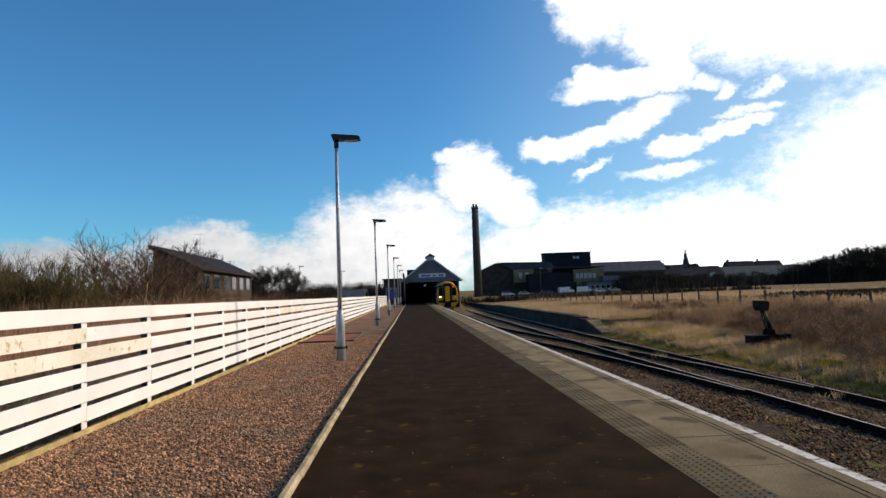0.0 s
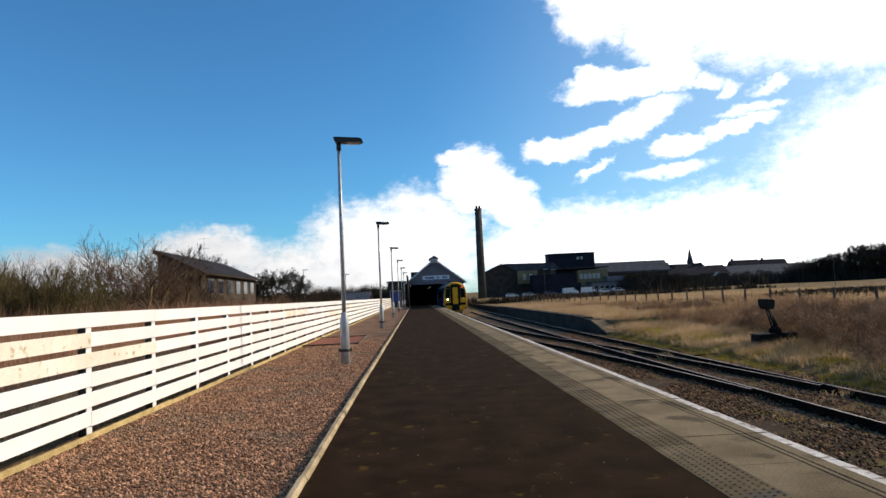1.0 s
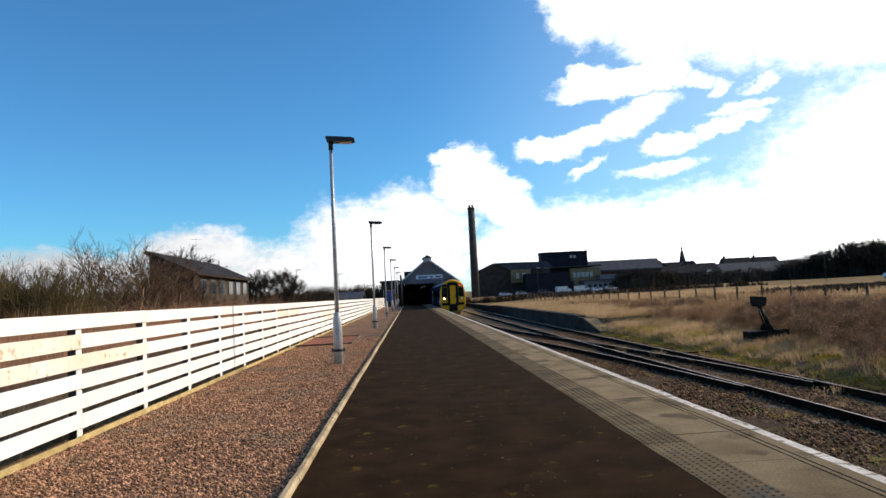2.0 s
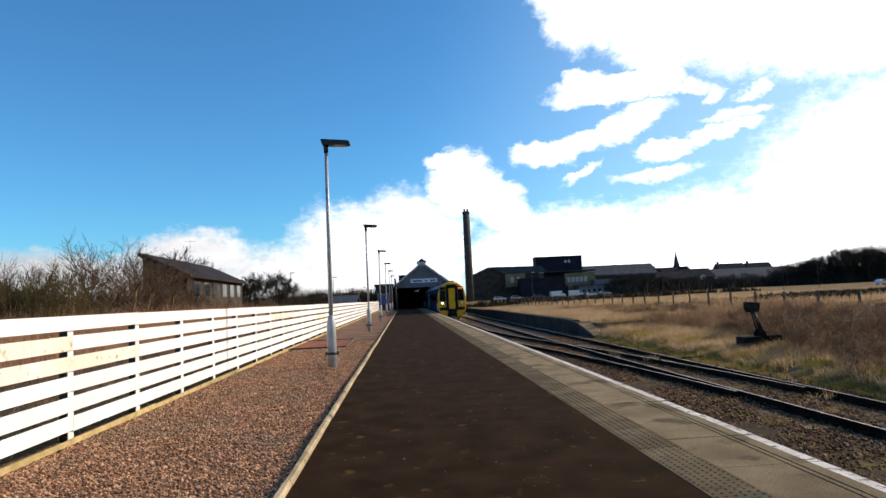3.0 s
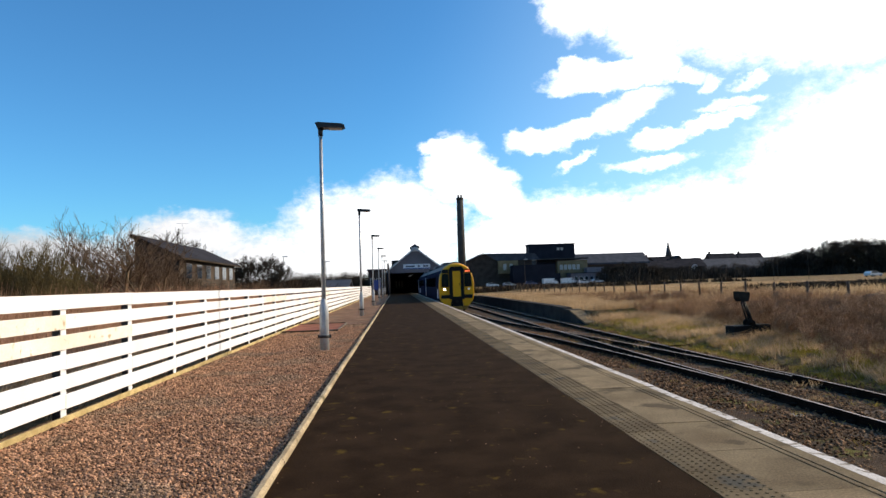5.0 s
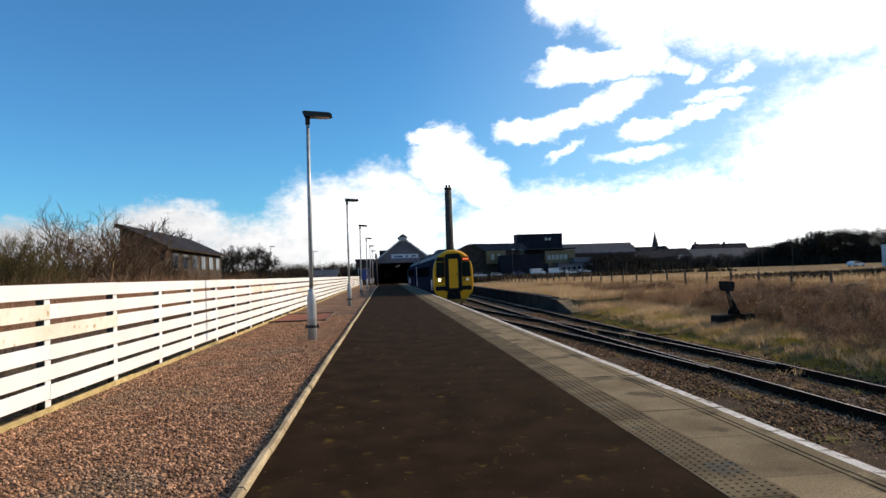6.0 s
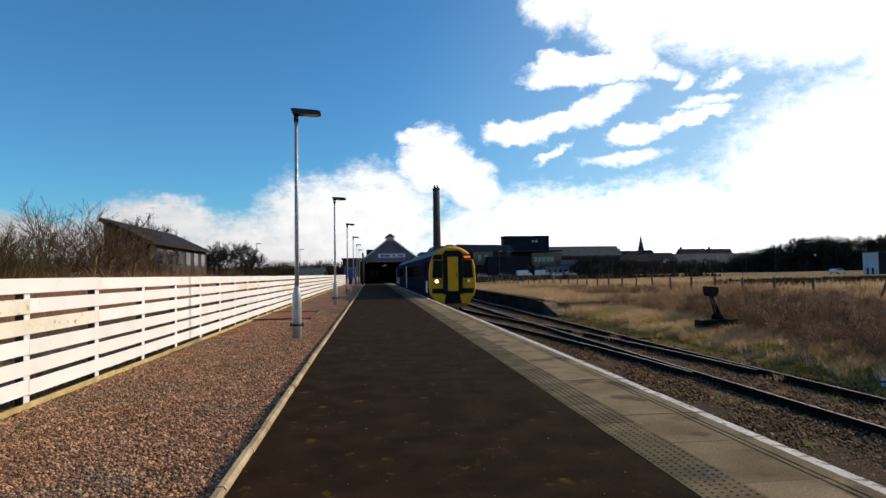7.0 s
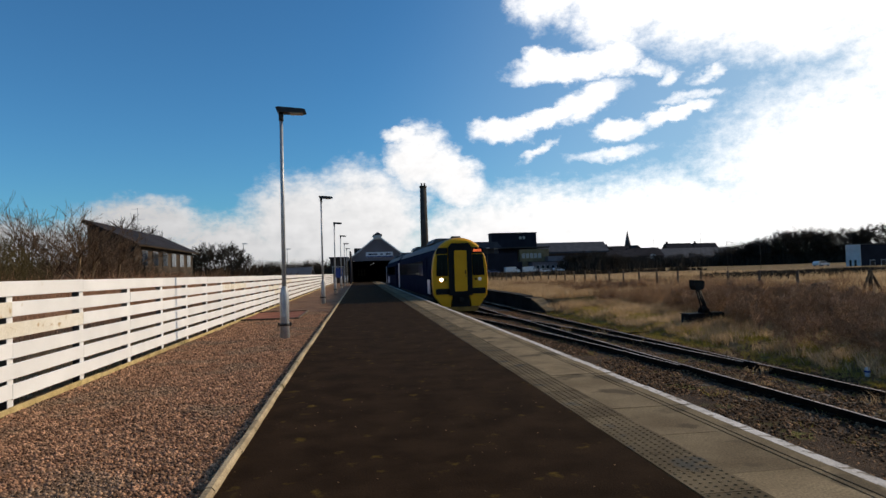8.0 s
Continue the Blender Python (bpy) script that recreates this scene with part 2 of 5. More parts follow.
M_STRAW = surface("dry_grass", (0.40, 0.275, 0.15), (0.58, 0.42, 0.25), 0.35, 0.9, 0, 5, island=0.3, through_light=0.5)
M_RUSH = surface("brown_rushes", (0.20, 0.118, 0.068), (0.32, 0.205, 0.12), 0.4, 0.9, 0, 5, island=0.4, through_light=0.4)
M_GREEN = surface("green_grass", (0.26, 0.21, 0.04), (0.42, 0.325, 0.09), 0.5, 0.9, 0, 5, island=0.35, through_light=0.4)
M_SCRUB = surface("brown_scrub", (0.27, 0.155, 0.085), (0.42, 0.26, 0.15), 0.8, 0.9, 0, 40, island=0.35)
M_BANK = surface("reddish_dead_stems", (0.37, 0.195, 0.115), (0.54, 0.32, 0.195), 0.5, 0.9, 0, 5, island=0.4, through_light=0.4)
M_OLIVE = surface("mossy_twigs", (0.075, 0.058, 0.026), (0.135, 0.105, 0.048), 1.5, 0.9, 0.2, 40, island=0.3)
M_BARK = surface("bare_twigs", (0.10, 0.063, 0.039), (0.175, 0.115, 0.073), 1.5, 0.9, 0.2, 40, island=0.25)
M_BARKPALE = surface("pale_bark", (0.20, 0.145, 0.088), (0.32, 0.235, 0.145), 1.5, 0.9, 0.2, 40, island=0.25)
M_WOOD_FAR = surface("far_woodland", (0.03, 0.026, 0.022), (0.055, 0.046, 0.036), 0.2, 0.95, 0, 5, island=0.3)
M_HEDGE = surface("hedge_scrub", (0.04, 0.028, 0.018), (0.075, 0.052, 0.032), 0.4, 0.95, 0, 5, island=0.3)
M_OLDWALL = surface("old_platform_stone", (0.035, 0.03, 0.026), (0.065, 0.057, 0.049), 0.8, 0.92, 0.6, 14, relief=0.03)
M_CLAD = surface("mauve_cladding", (0.165, 0.142, 0.155), (0.21, 0.183, 0.198), 0.4, 0.8, 0.1, 20)
M_SLATE_DARK = surface("old_slate_roof", (0.024, 0.023, 0.026), (0.04, 0.038, 0.044), 0.5, 0.85, 0.4, 7, relief=0.03, sheen=0.03)
M_SLATE = surface("slate_roof", (0.042, 0.046, 0.058), (0.066, 0.071, 0.086), 0.5, 0.7, 0.3, 8, relief=0.02, sheen=0.2)
M_BRICK = surface("dark_brick", (0.045, 0.033, 0.027), (0.075, 0.056, 0.046), 0.6, 0.9, 0.3, 9, relief=0.02)
M_RENDER_TAN = surface("tan_brick", (0.19, 0.14, 0.075), (0.25, 0.19, 0.11), 0.6, 0.9, 0.2, 9)
M_NAVY = surface("navy_cladding", (0.012, 0.013, 0.021), (0.019, 0.021, 0.031), 0.3, 0.7, 0.1, 9, sheen=0.1)
M_PALE = surface("pale_panels", (0.50, 0.50, 0.50), (0.62, 0.62, 0.62), 0.4, 0.6, 0.05, 9)
M_CHIM = surface("chimney_concrete", (0.055, 0.05, 0.045), (0.085, 0.077, 0.068), 0.4, 0.9, 0.1, 9)
M_PANE = glassy("window_pane", (0.02, 0.024, 0.03), 0.08)
M_PANE_LIT = glassy("bright_blind_pane", (0.40, 0.385, 0.345), 0.3)
M_BLUE = surface("blue_sign_paint", (0.02, 0.045, 0.2), (0.03, 0.06, 0.26), 3, 0.45, 0.02, 50)
M_SIGN = surface("white_sign", (0.66, 0.67, 0.70), (0.72, 0.73, 0.76), 2, 0.5, 0.02, 50)
M_BLACKBAR = surface("dark_lettering", (0.03, 0.035, 0.07), (0.04, 0.045, 0.09), 2, 0.6, 0.02, 50)
M_YELLOW = surface("train_yellow", (0.68, 0.31, 0.008), (0.76, 0.365, 0.012), 1.5, 0.42, 0.02, 60, grain=0.3, sheen=0.2, coord="object", c3=(0.34, 0.21, 0.03), c3_scale=3.0, c3_at=0.66)
M_TRAINBLUE = surface("train_blue", (0.0045, 0.006, 0.022), (0.008, 0.010, 0.032), 0.8, 0.8, 0.02, 60, coord="object", sheen=0.01)
M_TRAINPALE = surface("train_pale", (0.45, 0.43, 0.55), (0.55, 0.53, 0.62), 0.8, 0.3, 0.02, 60, coord="object")
M_TRAINROOF = surface("train_roof", (0.055, 0.055, 0.06), (0.095, 0.095, 0.10), 0.9, 0.6, 0.05, 30, coord="object", sheen=0.3)
M_BLACK = surface("train_black", (0.008, 0.008, 0.009), (0.012, 0.012, 0.013), 2, 0.6, 0.03, 60, coord="object", sheen=0.1)
M_UNDER = surface("train_underframe", (0.02, 0.018, 0.016), (0.035, 0.03, 0.026), 2, 0.85, 0.2, 30, coord="object")
M_GLASSBLACK = glassy("train_glass", (0.005, 0.006, 0.007), 0.06, 0.07)
M_HEAD = glowing("headlight", (1.0, 0.95, 0.84), 9.0)
M_HEAD_DIM = glowing("marker_light", (0.5, 0.48, 0.44), 0.35)
M_DEST = glowing("destination_display", (1.0, 0.17, 0.05), 1.3)


# ---------------------------------------------------------------- mesh helpers
def mesh_of(name, verts, faces, mats):
    me = bpy.data.meshes.new(name)
    me.from_pydata(verts, [], faces)
    for mt in mats if isinstance(mats, (list, tuple)) else [mats]:
        me.materials.append(mt)
    me.update()
    return me


def mesh_np(name, verts, faces, mt):
    """From arrays: verts n x 3, faces m x k, all of one size k."""
    me = bpy.data.meshes.new(name)
    verts, faces = np.asarray(verts, np.float32), np.asarray(faces, np.int32)
    k = faces.shape[1]
    me.vertices.add(len(verts))
    me.vertices.foreach_set("co", verts.ravel())
    me.loops.add(faces.size)
    me.loops.foreach_set("vertex_index", faces.ravel())
    me.polygons.add(len(faces))
    me.polygons.foreach_set("loop_start", np.arange(0, faces.size, k, dtype=np.int32))
    me.materials.append(mt)
    me.update(calc_edges=True)
    me.validate()
    return me


def part(name, bm, material, parent=None, label=""):
    me = bpy.data.meshes.new(name)
    bm.to_mesh(me)
    bm.free()
    for mt in material if isinstance(material, (list, tuple)) else [material]:
        me.materials.append(mt)
    ob = new(name, me)
    if parent is not None:
        ob.parent = parent
    if label:
        tagged(ob, label)
    return ob


def box(x0, x1, y0, y1, z0, z1, bevel=0.0, bm=None):
    own = bm is None
    bm = bm or bmesh.new()
    vs = [bm.verts.new((x, y, z)) for x in (x0, x1) for y in (y0, y1) for z in (z0, z1)]
    fs = [bm.faces.new([vs[i] for i in f]) for f in ((0, 1, 3, 2), (4, 6, 7, 5), (0, 4, 5, 1), (2, 3, 7, 6), (0, 2, 6, 4), (1, 5, 7, 3))]
    if bevel and own:
        bmesh.ops.bevel(bm, geom=bm.edges[:], offset=bevel, segments=1, affect="EDGES")
    return bm


def tube(points, radii, sides=8, bm=None, caps=True):
    """A tube through points, each with its radius."""
    bm = bm or bmesh.new()
    rings = []
    for i, (p, r) in enumerate(zip(points, radii)):
        a, b = Vector(points[max(i - 1, 0)]), Vector(points[min(i + 1, len(points) - 1)])
        q = (b - a).to_track_quat("Z", "Y")
        rings.append([bm.verts.new(Vector(p) + q @ Vector((r * math.cos(2 * math.pi * k / sides), r * math.sin(2 * math.pi * k / sides), 0))) for k in range(sides)])
    for lo, hi in zip(rings, rings[1:]):
        for k in range(sides):
            bm.faces.new((lo[k], lo[(k + 1) % sides], hi[(k + 1) % sides], hi[k])).smooth = True
    if caps:
        bm.faces.new(rings[0][::-1])
        bm.faces.new(rings[-1])
    return bm


def prism(outline, y0, y1, axis="y", bm=None):
    """An outline of (a, b) drawn out along an axis: y: (x, z); x: (y, z); z: (x, y)."""
    bm = bm or bmesh.new()
    put = {"y": lambda a, b, t: (a, t, b), "x": lambda a, b, t: (t, a, b), "z": lambda a, b, t: (a, b, t)}[axis]
    lo = [bm.verts.new(put(a, b, y0)) for a, b in outline]
    hi = [bm.verts.new(put(a, b, y1)) for a, b in outline]
    n = len(outline)
    bm.faces.new(lo)
    bm.faces.new(hi[::-1])
    for i in range(n):
        bm.faces.new((lo[i], hi[i], hi[(i + 1) % n], lo[(i + 1) % n]))
    bmesh.ops.recalc_face_normals(bm, faces=bm.faces[:])
    return bm


def fall(y):
    """The station falls very slightly away from the camera."""
    return -0.0035 * max(0.0, y - 8.0)


RAIL_Z, BED_Z = -0.82, -0.98
FENCE_X, KERB_X, EDGE_X, TACT0, TACT1 = -3.80, -0.95, 3.18, 1.95, 2.34


# ---------------------------------------------------------------- ground and platform
def smooth(a, b, v):
    t = min(1.0, max(0.0, (v - a) / (b - a)))
    return t * t * (3 - 2 * t)


def ground_z(x, y):
    n = noise.noise(Vector((x * 0.09, y * 0.09, 3.0))) * 0.16 + noise.noise(Vector((x * 0.5, y * 0.5, 1.0))) * 0.06
    if x < 0:
        z = -0.12 + n * smooth(-3.8, -6, x)
        z = z * smooth(-3.3, -3.6, x) + BED_Z * (1 - smooth(-3.3, -3.6, x))
    else:
        field = -0.72 + 0.45 * smooth(10.5, 20, x) + n
        if y > 33:
            field = max(field, -0.30 + n * 0.4) * smooth(9.8, 10.2, x) + BED_Z * (1 - smooth(9.8, 10.2, x))
        z = BED_Z + (field - BED_Z) * smooth(9.2, 10.3, x)
    far = smooth(60, 140, math.hypot(x, y))
    return z * (1 - far) + far * (-0.6 + n * 2) + fall(min(y, 120))


def spread(near, far, step, grow):
    out, v, s = [0.0], 0.0, step
    while v < far:
        if v > near:
            s *= grow
        v += s
        out.append(v)
    return out


def make_ground():
    xs = spread(28, 3500, 0.6, 1.22)
    xs = sorted({-v for v in xs} | set(xs) | {9.2, 9.5, 9.75, 10.0, 10.25, -3.3, -3.45})
    ys = spread(70, 3800, 0.8, 1.2)
    ys = sorted({-v for v in spread(8, 1500, 1.5, 1.3)} | set(ys) | {32.6, 33.2})
    verts = [(x, y, ground_z(x, y)) for y in ys for x in xs]
    w = len(xs)
    faces = [(j * w + i, j * w + i + 1, (j + 1) * w + i + 1, (j + 1) * w + i) for j in range(len(ys) - 1) for i in range(w - 1)]
    ob = new("ground", mesh_of("ground", verts, faces, M_GROUND))
    for p in ob.data.polygons:
        p.use_smooth = True
    tagged(ob, "rough ground with dry winter grass and moss beside the railway", "ground", kind="structure")


def long_slab(name, x0, x1, z0, z1, y0, y1, mt, label, step=3.0):
    """A long flat piece that follows the fall of the station."""
    n = max(1, round((y1 - y0) / step))
    bm = bmesh.new()
    rows = []
    for i in range(n + 1):
        y = y0 + (y1 - y0) * i / n
        rows.append([bm.verts.new((x, y, z + fall(y))) for x, z in ((x0, z0), (x1, z0), (x1, z1), (x0, z1))])
    for a, b in zip(rows, rows[1:]):
        for k in range(4):
            bm.faces.new((a[k], b[k], b[(k + 1) % 4], a[(k + 1) % 4]))
    bm.faces.new(rows[0])
    bm.faces.new(rows[-1][::-1])
    bmesh.ops.recalc_face_normals(bm, faces=bm.faces[:])
    ob = part(name, bm, mt)
    return tagged(ob, label, name.split("_")[0], kind="structure")


make_ground()
platform = long_slab("platform", KERB_X, TACT0, -1.05, 0.0, -10, 128, M_ASPHALT, "dark brown worn asphalt surface of the railway platform")
gravel = long_slab("gravel_strip", FENCE_X - 0.1, KERB_X, -1.05, -0.03, -10, 118, M_GRAVEL, "reddish brown gravel strip between fence and platform")
core = long_slab("platform_wall", TACT0, EDGE_X - 0.06, -1.05, -0.06, -10, 128, M_OLDWALL, "dark stone platform wall under the coping")


def loose_stones(count, x0, x1, y0, y1, top, size, seed, bias=1.6):
    """Scattered angular stones, denser near the y0 end."""
    rng = np.random.default_rng(seed)
    base = np.array([(1, 0, 0), (-1, 0, 0), (0, 1, 0), (0, -1, 0), (0, 0, 1), (0, 0, -1)], float)
    tri = np.array([(0, 2, 4), (2, 1, 4), (1, 3, 4), (3, 0, 4), (2, 0, 5), (1, 2, 5), (3, 1, 5), (0, 3, 5)])
    y = y0 + (y1 - y0) * rng.random(count) ** bias
    x = x0 + (x1 - x0) * rng.random(count)
    s = size * (0.55 + 0.9 * rng.random(count))
    ang = rng.random(count) * 6.28
    jit = base[None] * (0.7 + 0.6 * rng.random((count, 6, 1))) * s[:, None, None] + rng.normal(0, 0.12, (count, 6, 3)) * s[:, None, None]
    jit[:, :, 2] *= 0.75
    c, sn = np.cos(ang)[:, None], np.sin(ang)[:, None]
    vx, vy = jit[:, :, 0] * c - jit[:, :, 1] * sn, jit[:, :, 0] * sn + jit[:, :, 1] * c
    zz = np.array([top(a, b) for a, b in zip(x, y)]) if callable(top) else np.full(count, top)
    verts = np.stack([vx + x[:, None], vy + y[:, None], jit[:, :, 2] + zz[:, None] + s[:, None] * 0.25], -1).reshape(-1, 3)
    faces = (tri[None] + 6 * np.arange(count)[:, None, None]).reshape(-1, 3)
    return verts, faces


v, f = loose_stones(62000, FENCE_X + 0.14, KERB_X - 0.07, 2.6, 24, lambda a, b: -0.03 + fall(b), 0.0135, 5, 1.9)
tagged(new("gravel", mesh_np("gravel", v, f, M_STONE)), "loose reddish brown gravel stones beside the platform", "gravel", kind="stuff")
v, f = loose_stones(420, KERB_X + 0.06, TACT0 - 0.05, 2.4, 16, lambda a, b: -0.002 + fall(b), 0.0055, 15, 1.6)
tagged(new("grit", mesh_np("grit", v, f, M_BALLAST_STONE)), "stray gravel grit on the asphalt", "grit", kind="stuff")
v, f = loose_stones(27000, 4.6, 9.6, 5.0, 34, lambda a, b: BED_Z + 0.02 + fall(b) - 0.06 * noise.noise(Vector((a, b * 0.6, 0))), 0.025, 6, 1.5)
tagged(new("ballast", mesh_np("ballast", v, f, M_BALLAST_STONE)), "dark brown track ballast stones", "ballast", kind="stuff")
long_slab("trackbed", EDGE_X - 0.1, 9.35, -1.4, BED_Z + 0.01, -10, 128, M_BALLAST, "dark mossy ballast bed of the railway track")


# platform edge: coping slabs with two grooves and a worn white line, blister paving behind them
def coping_mesh(length):
    d, s = 0.012, 0.011
    prof = [(TACT1, -0.07), (TACT1, 0.0)]
    for gx in (2.86, 2.92):
        prof += [(gx, 0.0), (gx + 0.004, -d), (gx + s + 0.004, -d), (gx + s + 0.008, 0.0)]
    prof += [(3.05, 0.0), (EDGE_X - 0.03, 0.0), (EDGE_X - 0.005, -0.012), (EDGE_X, -0.04), (EDGE_X, -0.12), (TACT1 + 0.3, -0.12)]
    bm = prism(prof, 0.0, length)
    for f in bm.faces:
        c = f.calc_center_median()
        if c.x > 3.05 and c.z > -0.05 and abs(f.normal.y) < 0.5:
            f.material_index = 1 if c.z > -0.004 else 2
    me = bpy.data.meshes.new("coping_slab")
    bm.to_mesh(me)
    bm.free()
    for mt in (M_CONC, M_EDGE_WHITE, M_LICHEN):
        me.materials.append(mt)
    return me


def blister_mesh(pitch):
    n, w = 6, TACT1 - TACT0 - 0.008
    bm = box(0, w, 0, pitch - 0.006, -0.06, 0.0)
    for i in range(n):
        for j in range(n):
            cx, cy = w * (i + 0.5) / n, (pitch - 0.006) * (j + 0.5) / n
            lo = [bm.verts.new((cx + 0.0125 * math.cos(a), cy + 0.0125 * math.sin(a), 0.0005)) for a in (k * math.pi / 3 for k in range(6))]
            hi = [bm.verts.new((cx + 0.009 * math.cos(a), cy + 0.009 * math.sin(a), 0.006)) for a in (k * math.pi / 3 for k in range(6))]
            for k in range(6):
                bm.faces.new((lo[k], lo[(k + 1) % 6], hi[(k + 1) % 6], hi[k]))
            bm.faces.new(hi)
    me = bpy.data.meshes.new("tactile_slab")
    bm.to_mesh(me)
    bm.free()
    me.materials.append(M_TACT)
    return me


def make_edge():
    edge = tagged(new("platform_edge"), "concrete platform edge with blister paving and a worn white line", "platform", kind="structure")
    rng = random.Random(4)
    me = coping_mesh(0.962)
    for i in range(112):
        y = 4.89 - 0.97 * 8 + 0.97 * i
        ob = new("coping_slab", me)
        ob.parent = edge
        ob.matrix_basis = pose(rng.uniform(-0.004, 0.004), y, fall(y) + rng.uniform(-0.0012, 0.0012), 0, rng.uniform(-0.06, 0.06), 0)
    me = blister_mesh(0.40)
    for i in range(270):
        y = -2.0 + 0.40 * i
        ob = new("tactile_slab", me)
        ob.parent = edge
        ob.matrix_basis = pose(TACT0 + 0.004 + rng.uniform(-0.002, 0.002), y, fall(y) + 0.003 + rng.uniform(-0.002, 0.002))
    kerb = tagged(new("kerb"), "pale concrete edging between the asphalt and the gravel", "kerb", kind="structure")
    bm = prism([(-0.04, -0.12), (-0.04, 0.025), (-0.022, 0.045), (0.014, 0.045), (0.032, 0.025), (0.032, -0.12)], 0.0, 0.91)
    me = bpy.data.meshes.new("kerb_stone")
    bm.to_mesh(me)
    bm.free()
    me.materials.append(M_KERB)
    for i in range(118):
        y = -4 + 0.915 * i
        ob = new("kerb_stone", me)
        ob.parent = kerb
        ob.matrix_basis = pose(KERB_X + 0.004 * math.sin(i * 0.7) + rng.uniform(-0.004, 0.004), y, fall(y) + rng.uniform(-0.004, 0.004), 0, 0, rng.uniform(-0.3, 0.3))


make_edge()


# ---------------------------------------------------------------- white fence
def board_mesh(length):
    bm = box(0, 0.022, 0.0, length, 0.0, 0.167, 0.004)
    me = bpy.data.meshes.new("board")
    bm.to_mesh(me)
    bm.free()
    return me


BAY, FENCE_Y0, PITCH = 1.828, 0.32, 0.2245


def make_fence():
    rng = random.Random(8)
    fence = tagged(new("fence"), "white painted timber fence of six horizontal boards with some peeling", "fence")
    bm = box(-0.10, -0.002, -0.062, 0.062, -0.15, 1.30, 0.006)
    post = bpy.data.meshes.new("post")
    bm.to_mesh(post)
    bm.free()
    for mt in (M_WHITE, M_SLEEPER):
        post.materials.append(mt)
    # white on the platform face, the darker sleeper colour on every other face
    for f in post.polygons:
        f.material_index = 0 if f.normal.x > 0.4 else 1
    for i in range(56):
        y = FENCE_Y0 + BAY * i
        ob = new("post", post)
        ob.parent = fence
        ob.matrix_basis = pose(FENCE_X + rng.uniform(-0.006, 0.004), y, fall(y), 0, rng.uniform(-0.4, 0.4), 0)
    peeled = {(2, 4), (3, 3), (10, 4), (15, 3), (16, 2)}
    made = {}
    for i in range(55):
        for k in range(6):
            if (i + k) % 2 and i:
                continue
            ya = FENCE_Y0 + BAY * i
            yb = ya + (BAY if i == 0 and k % 2 else 2 * BAY) - 0.004
            old = (i, k) in peeled or rng.random() < 0.025
            tilt, dz = rng.uniform(-0.08, 0.08), rng.uniform(-0.006, 0.006)
            key = (round(yb - ya, 3), old)
            if key not in made:
                made[key] = board_mesh(yb - ya)
                made[key].materials.append(M_PEELED if old else M_WHITE)
            ob = new("board", made[key])
            ob.parent = fence
            slope = math.degrees(math.atan2(fall(ya + 3) - fall(ya), 3))
            ob.matrix_basis = pose(FENCE_X + rng.uniform(0, 0.004), ya, 0.078 + PITCH * k + fall(ya) + dz, slope + tilt, rng.uniform(-1, 1), 0)
    edging = tagged(new("timber_edging"), "yellowish timber gravel board along the fence foot", "edging", kind="structure")
    bm = box(0, 0.035, 0, 2.39, -0.12, 0.025, 0.004)
    me = bpy.data.meshes.new("edging_board")
    bm.to_mesh(me)
    bm.free()
    me.materials.append(M_TIMBER)
    for i in range(40):
        y = 0.2 + 2.4 * i
        ob = new("edging_board", me)
        ob.parent = edging
        ob.matrix_basis = pose(FENCE_X + 0.085 + rng.uniform(-0.01, 0.01), y, fall(y) + rng.uniform(-0.008, 0.008), 0, 0, rng.uniform(-0.3, 0.3))


make_fence()


# ---------------------------------------------------------------- lamp posts
def make_lamp():
    lamp = tagged(new("platform_lamp"), "grey steel platform lamp post with a flat dark lamp head", "lamp post", "platform lamps")
    base = part("base_column", tube([(0, 0, -0.2), (0, 0, 0.93), (0, 0, 1.08), (0, 0, 1.13)], [0.102, 0.1, 0.068, 0.05], 16), M_STEEL, lamp)
    part("access_door", box(-0.045, 0.045, -0.112, -0.094, 0.45, 0.85, 0.004), M_STEEL, base)
    part("pole", tube([(0, 0, 1.13), (0, 0, 3.0), (0, 0, 4.90)], [0.048, 0.043, 0.037], 12), M_STEEL, lamp)
    part("collar", tube([(0, 0, 0.26), (0, 0, 0.32)], [0.116, 0.116], 16), M_DARK, lamp, "dark band clamp")
    for a in (-1, 1):
        part("lug", box(a * 0.128 - 0.02, a * 0.128 + 0.02, -0.02, 0.02, 0.25, 0.33, 0.004), M_DARK, lamp)
    part("spigot", tube([(0, 0, 4.80), (0, 0, 5.0)], [0.052, 0.056], 12), M_DARK, lamp)
    head = part("lamp_head", prism([(-0.07, 4.98), (-0.11, 5.085), (-0.06, 5.10), (0.48, 5.06), (0.54, 5.03), (0.55, 4.99), (0.47, 4.965)], -0.13, 0.13), M_DARK, lamp, "flat dark lamp head")
    part("lens", box(0.20, 0.48, -0.1, 0.1, 4.952, 4.974, 0.003), M_LENS, head, "amber lens")
    return lamp


lamp = make_lamp()
lamp.matrix_basis = pose(-1.64, 14.5, -0.04, 0, 0.2)
for y in (30.8, 46.5, 62.3, 78.2, 94.0):
    copy_thing(lamp, pose(-1.69, y, fall(y) - 0.02, 0, random.Random(int(y)).uniform(-0.4, 0.4)))


# ---------------------------------------------------------------- track
def curve_x(y):
    """The middle of the platform line, which swings away from the platform to join the through line."""
    for (y0, x0), (y1, x1) in zip(SWING, SWING[1:]):
        if y0 <= y <= y1:
            t = (y - y0) / (y1 - y0)
            return x0 + (x1 - x0) * t
    return SWING[-1][1] if y > SWING[-1][0] else SWING[0][1]


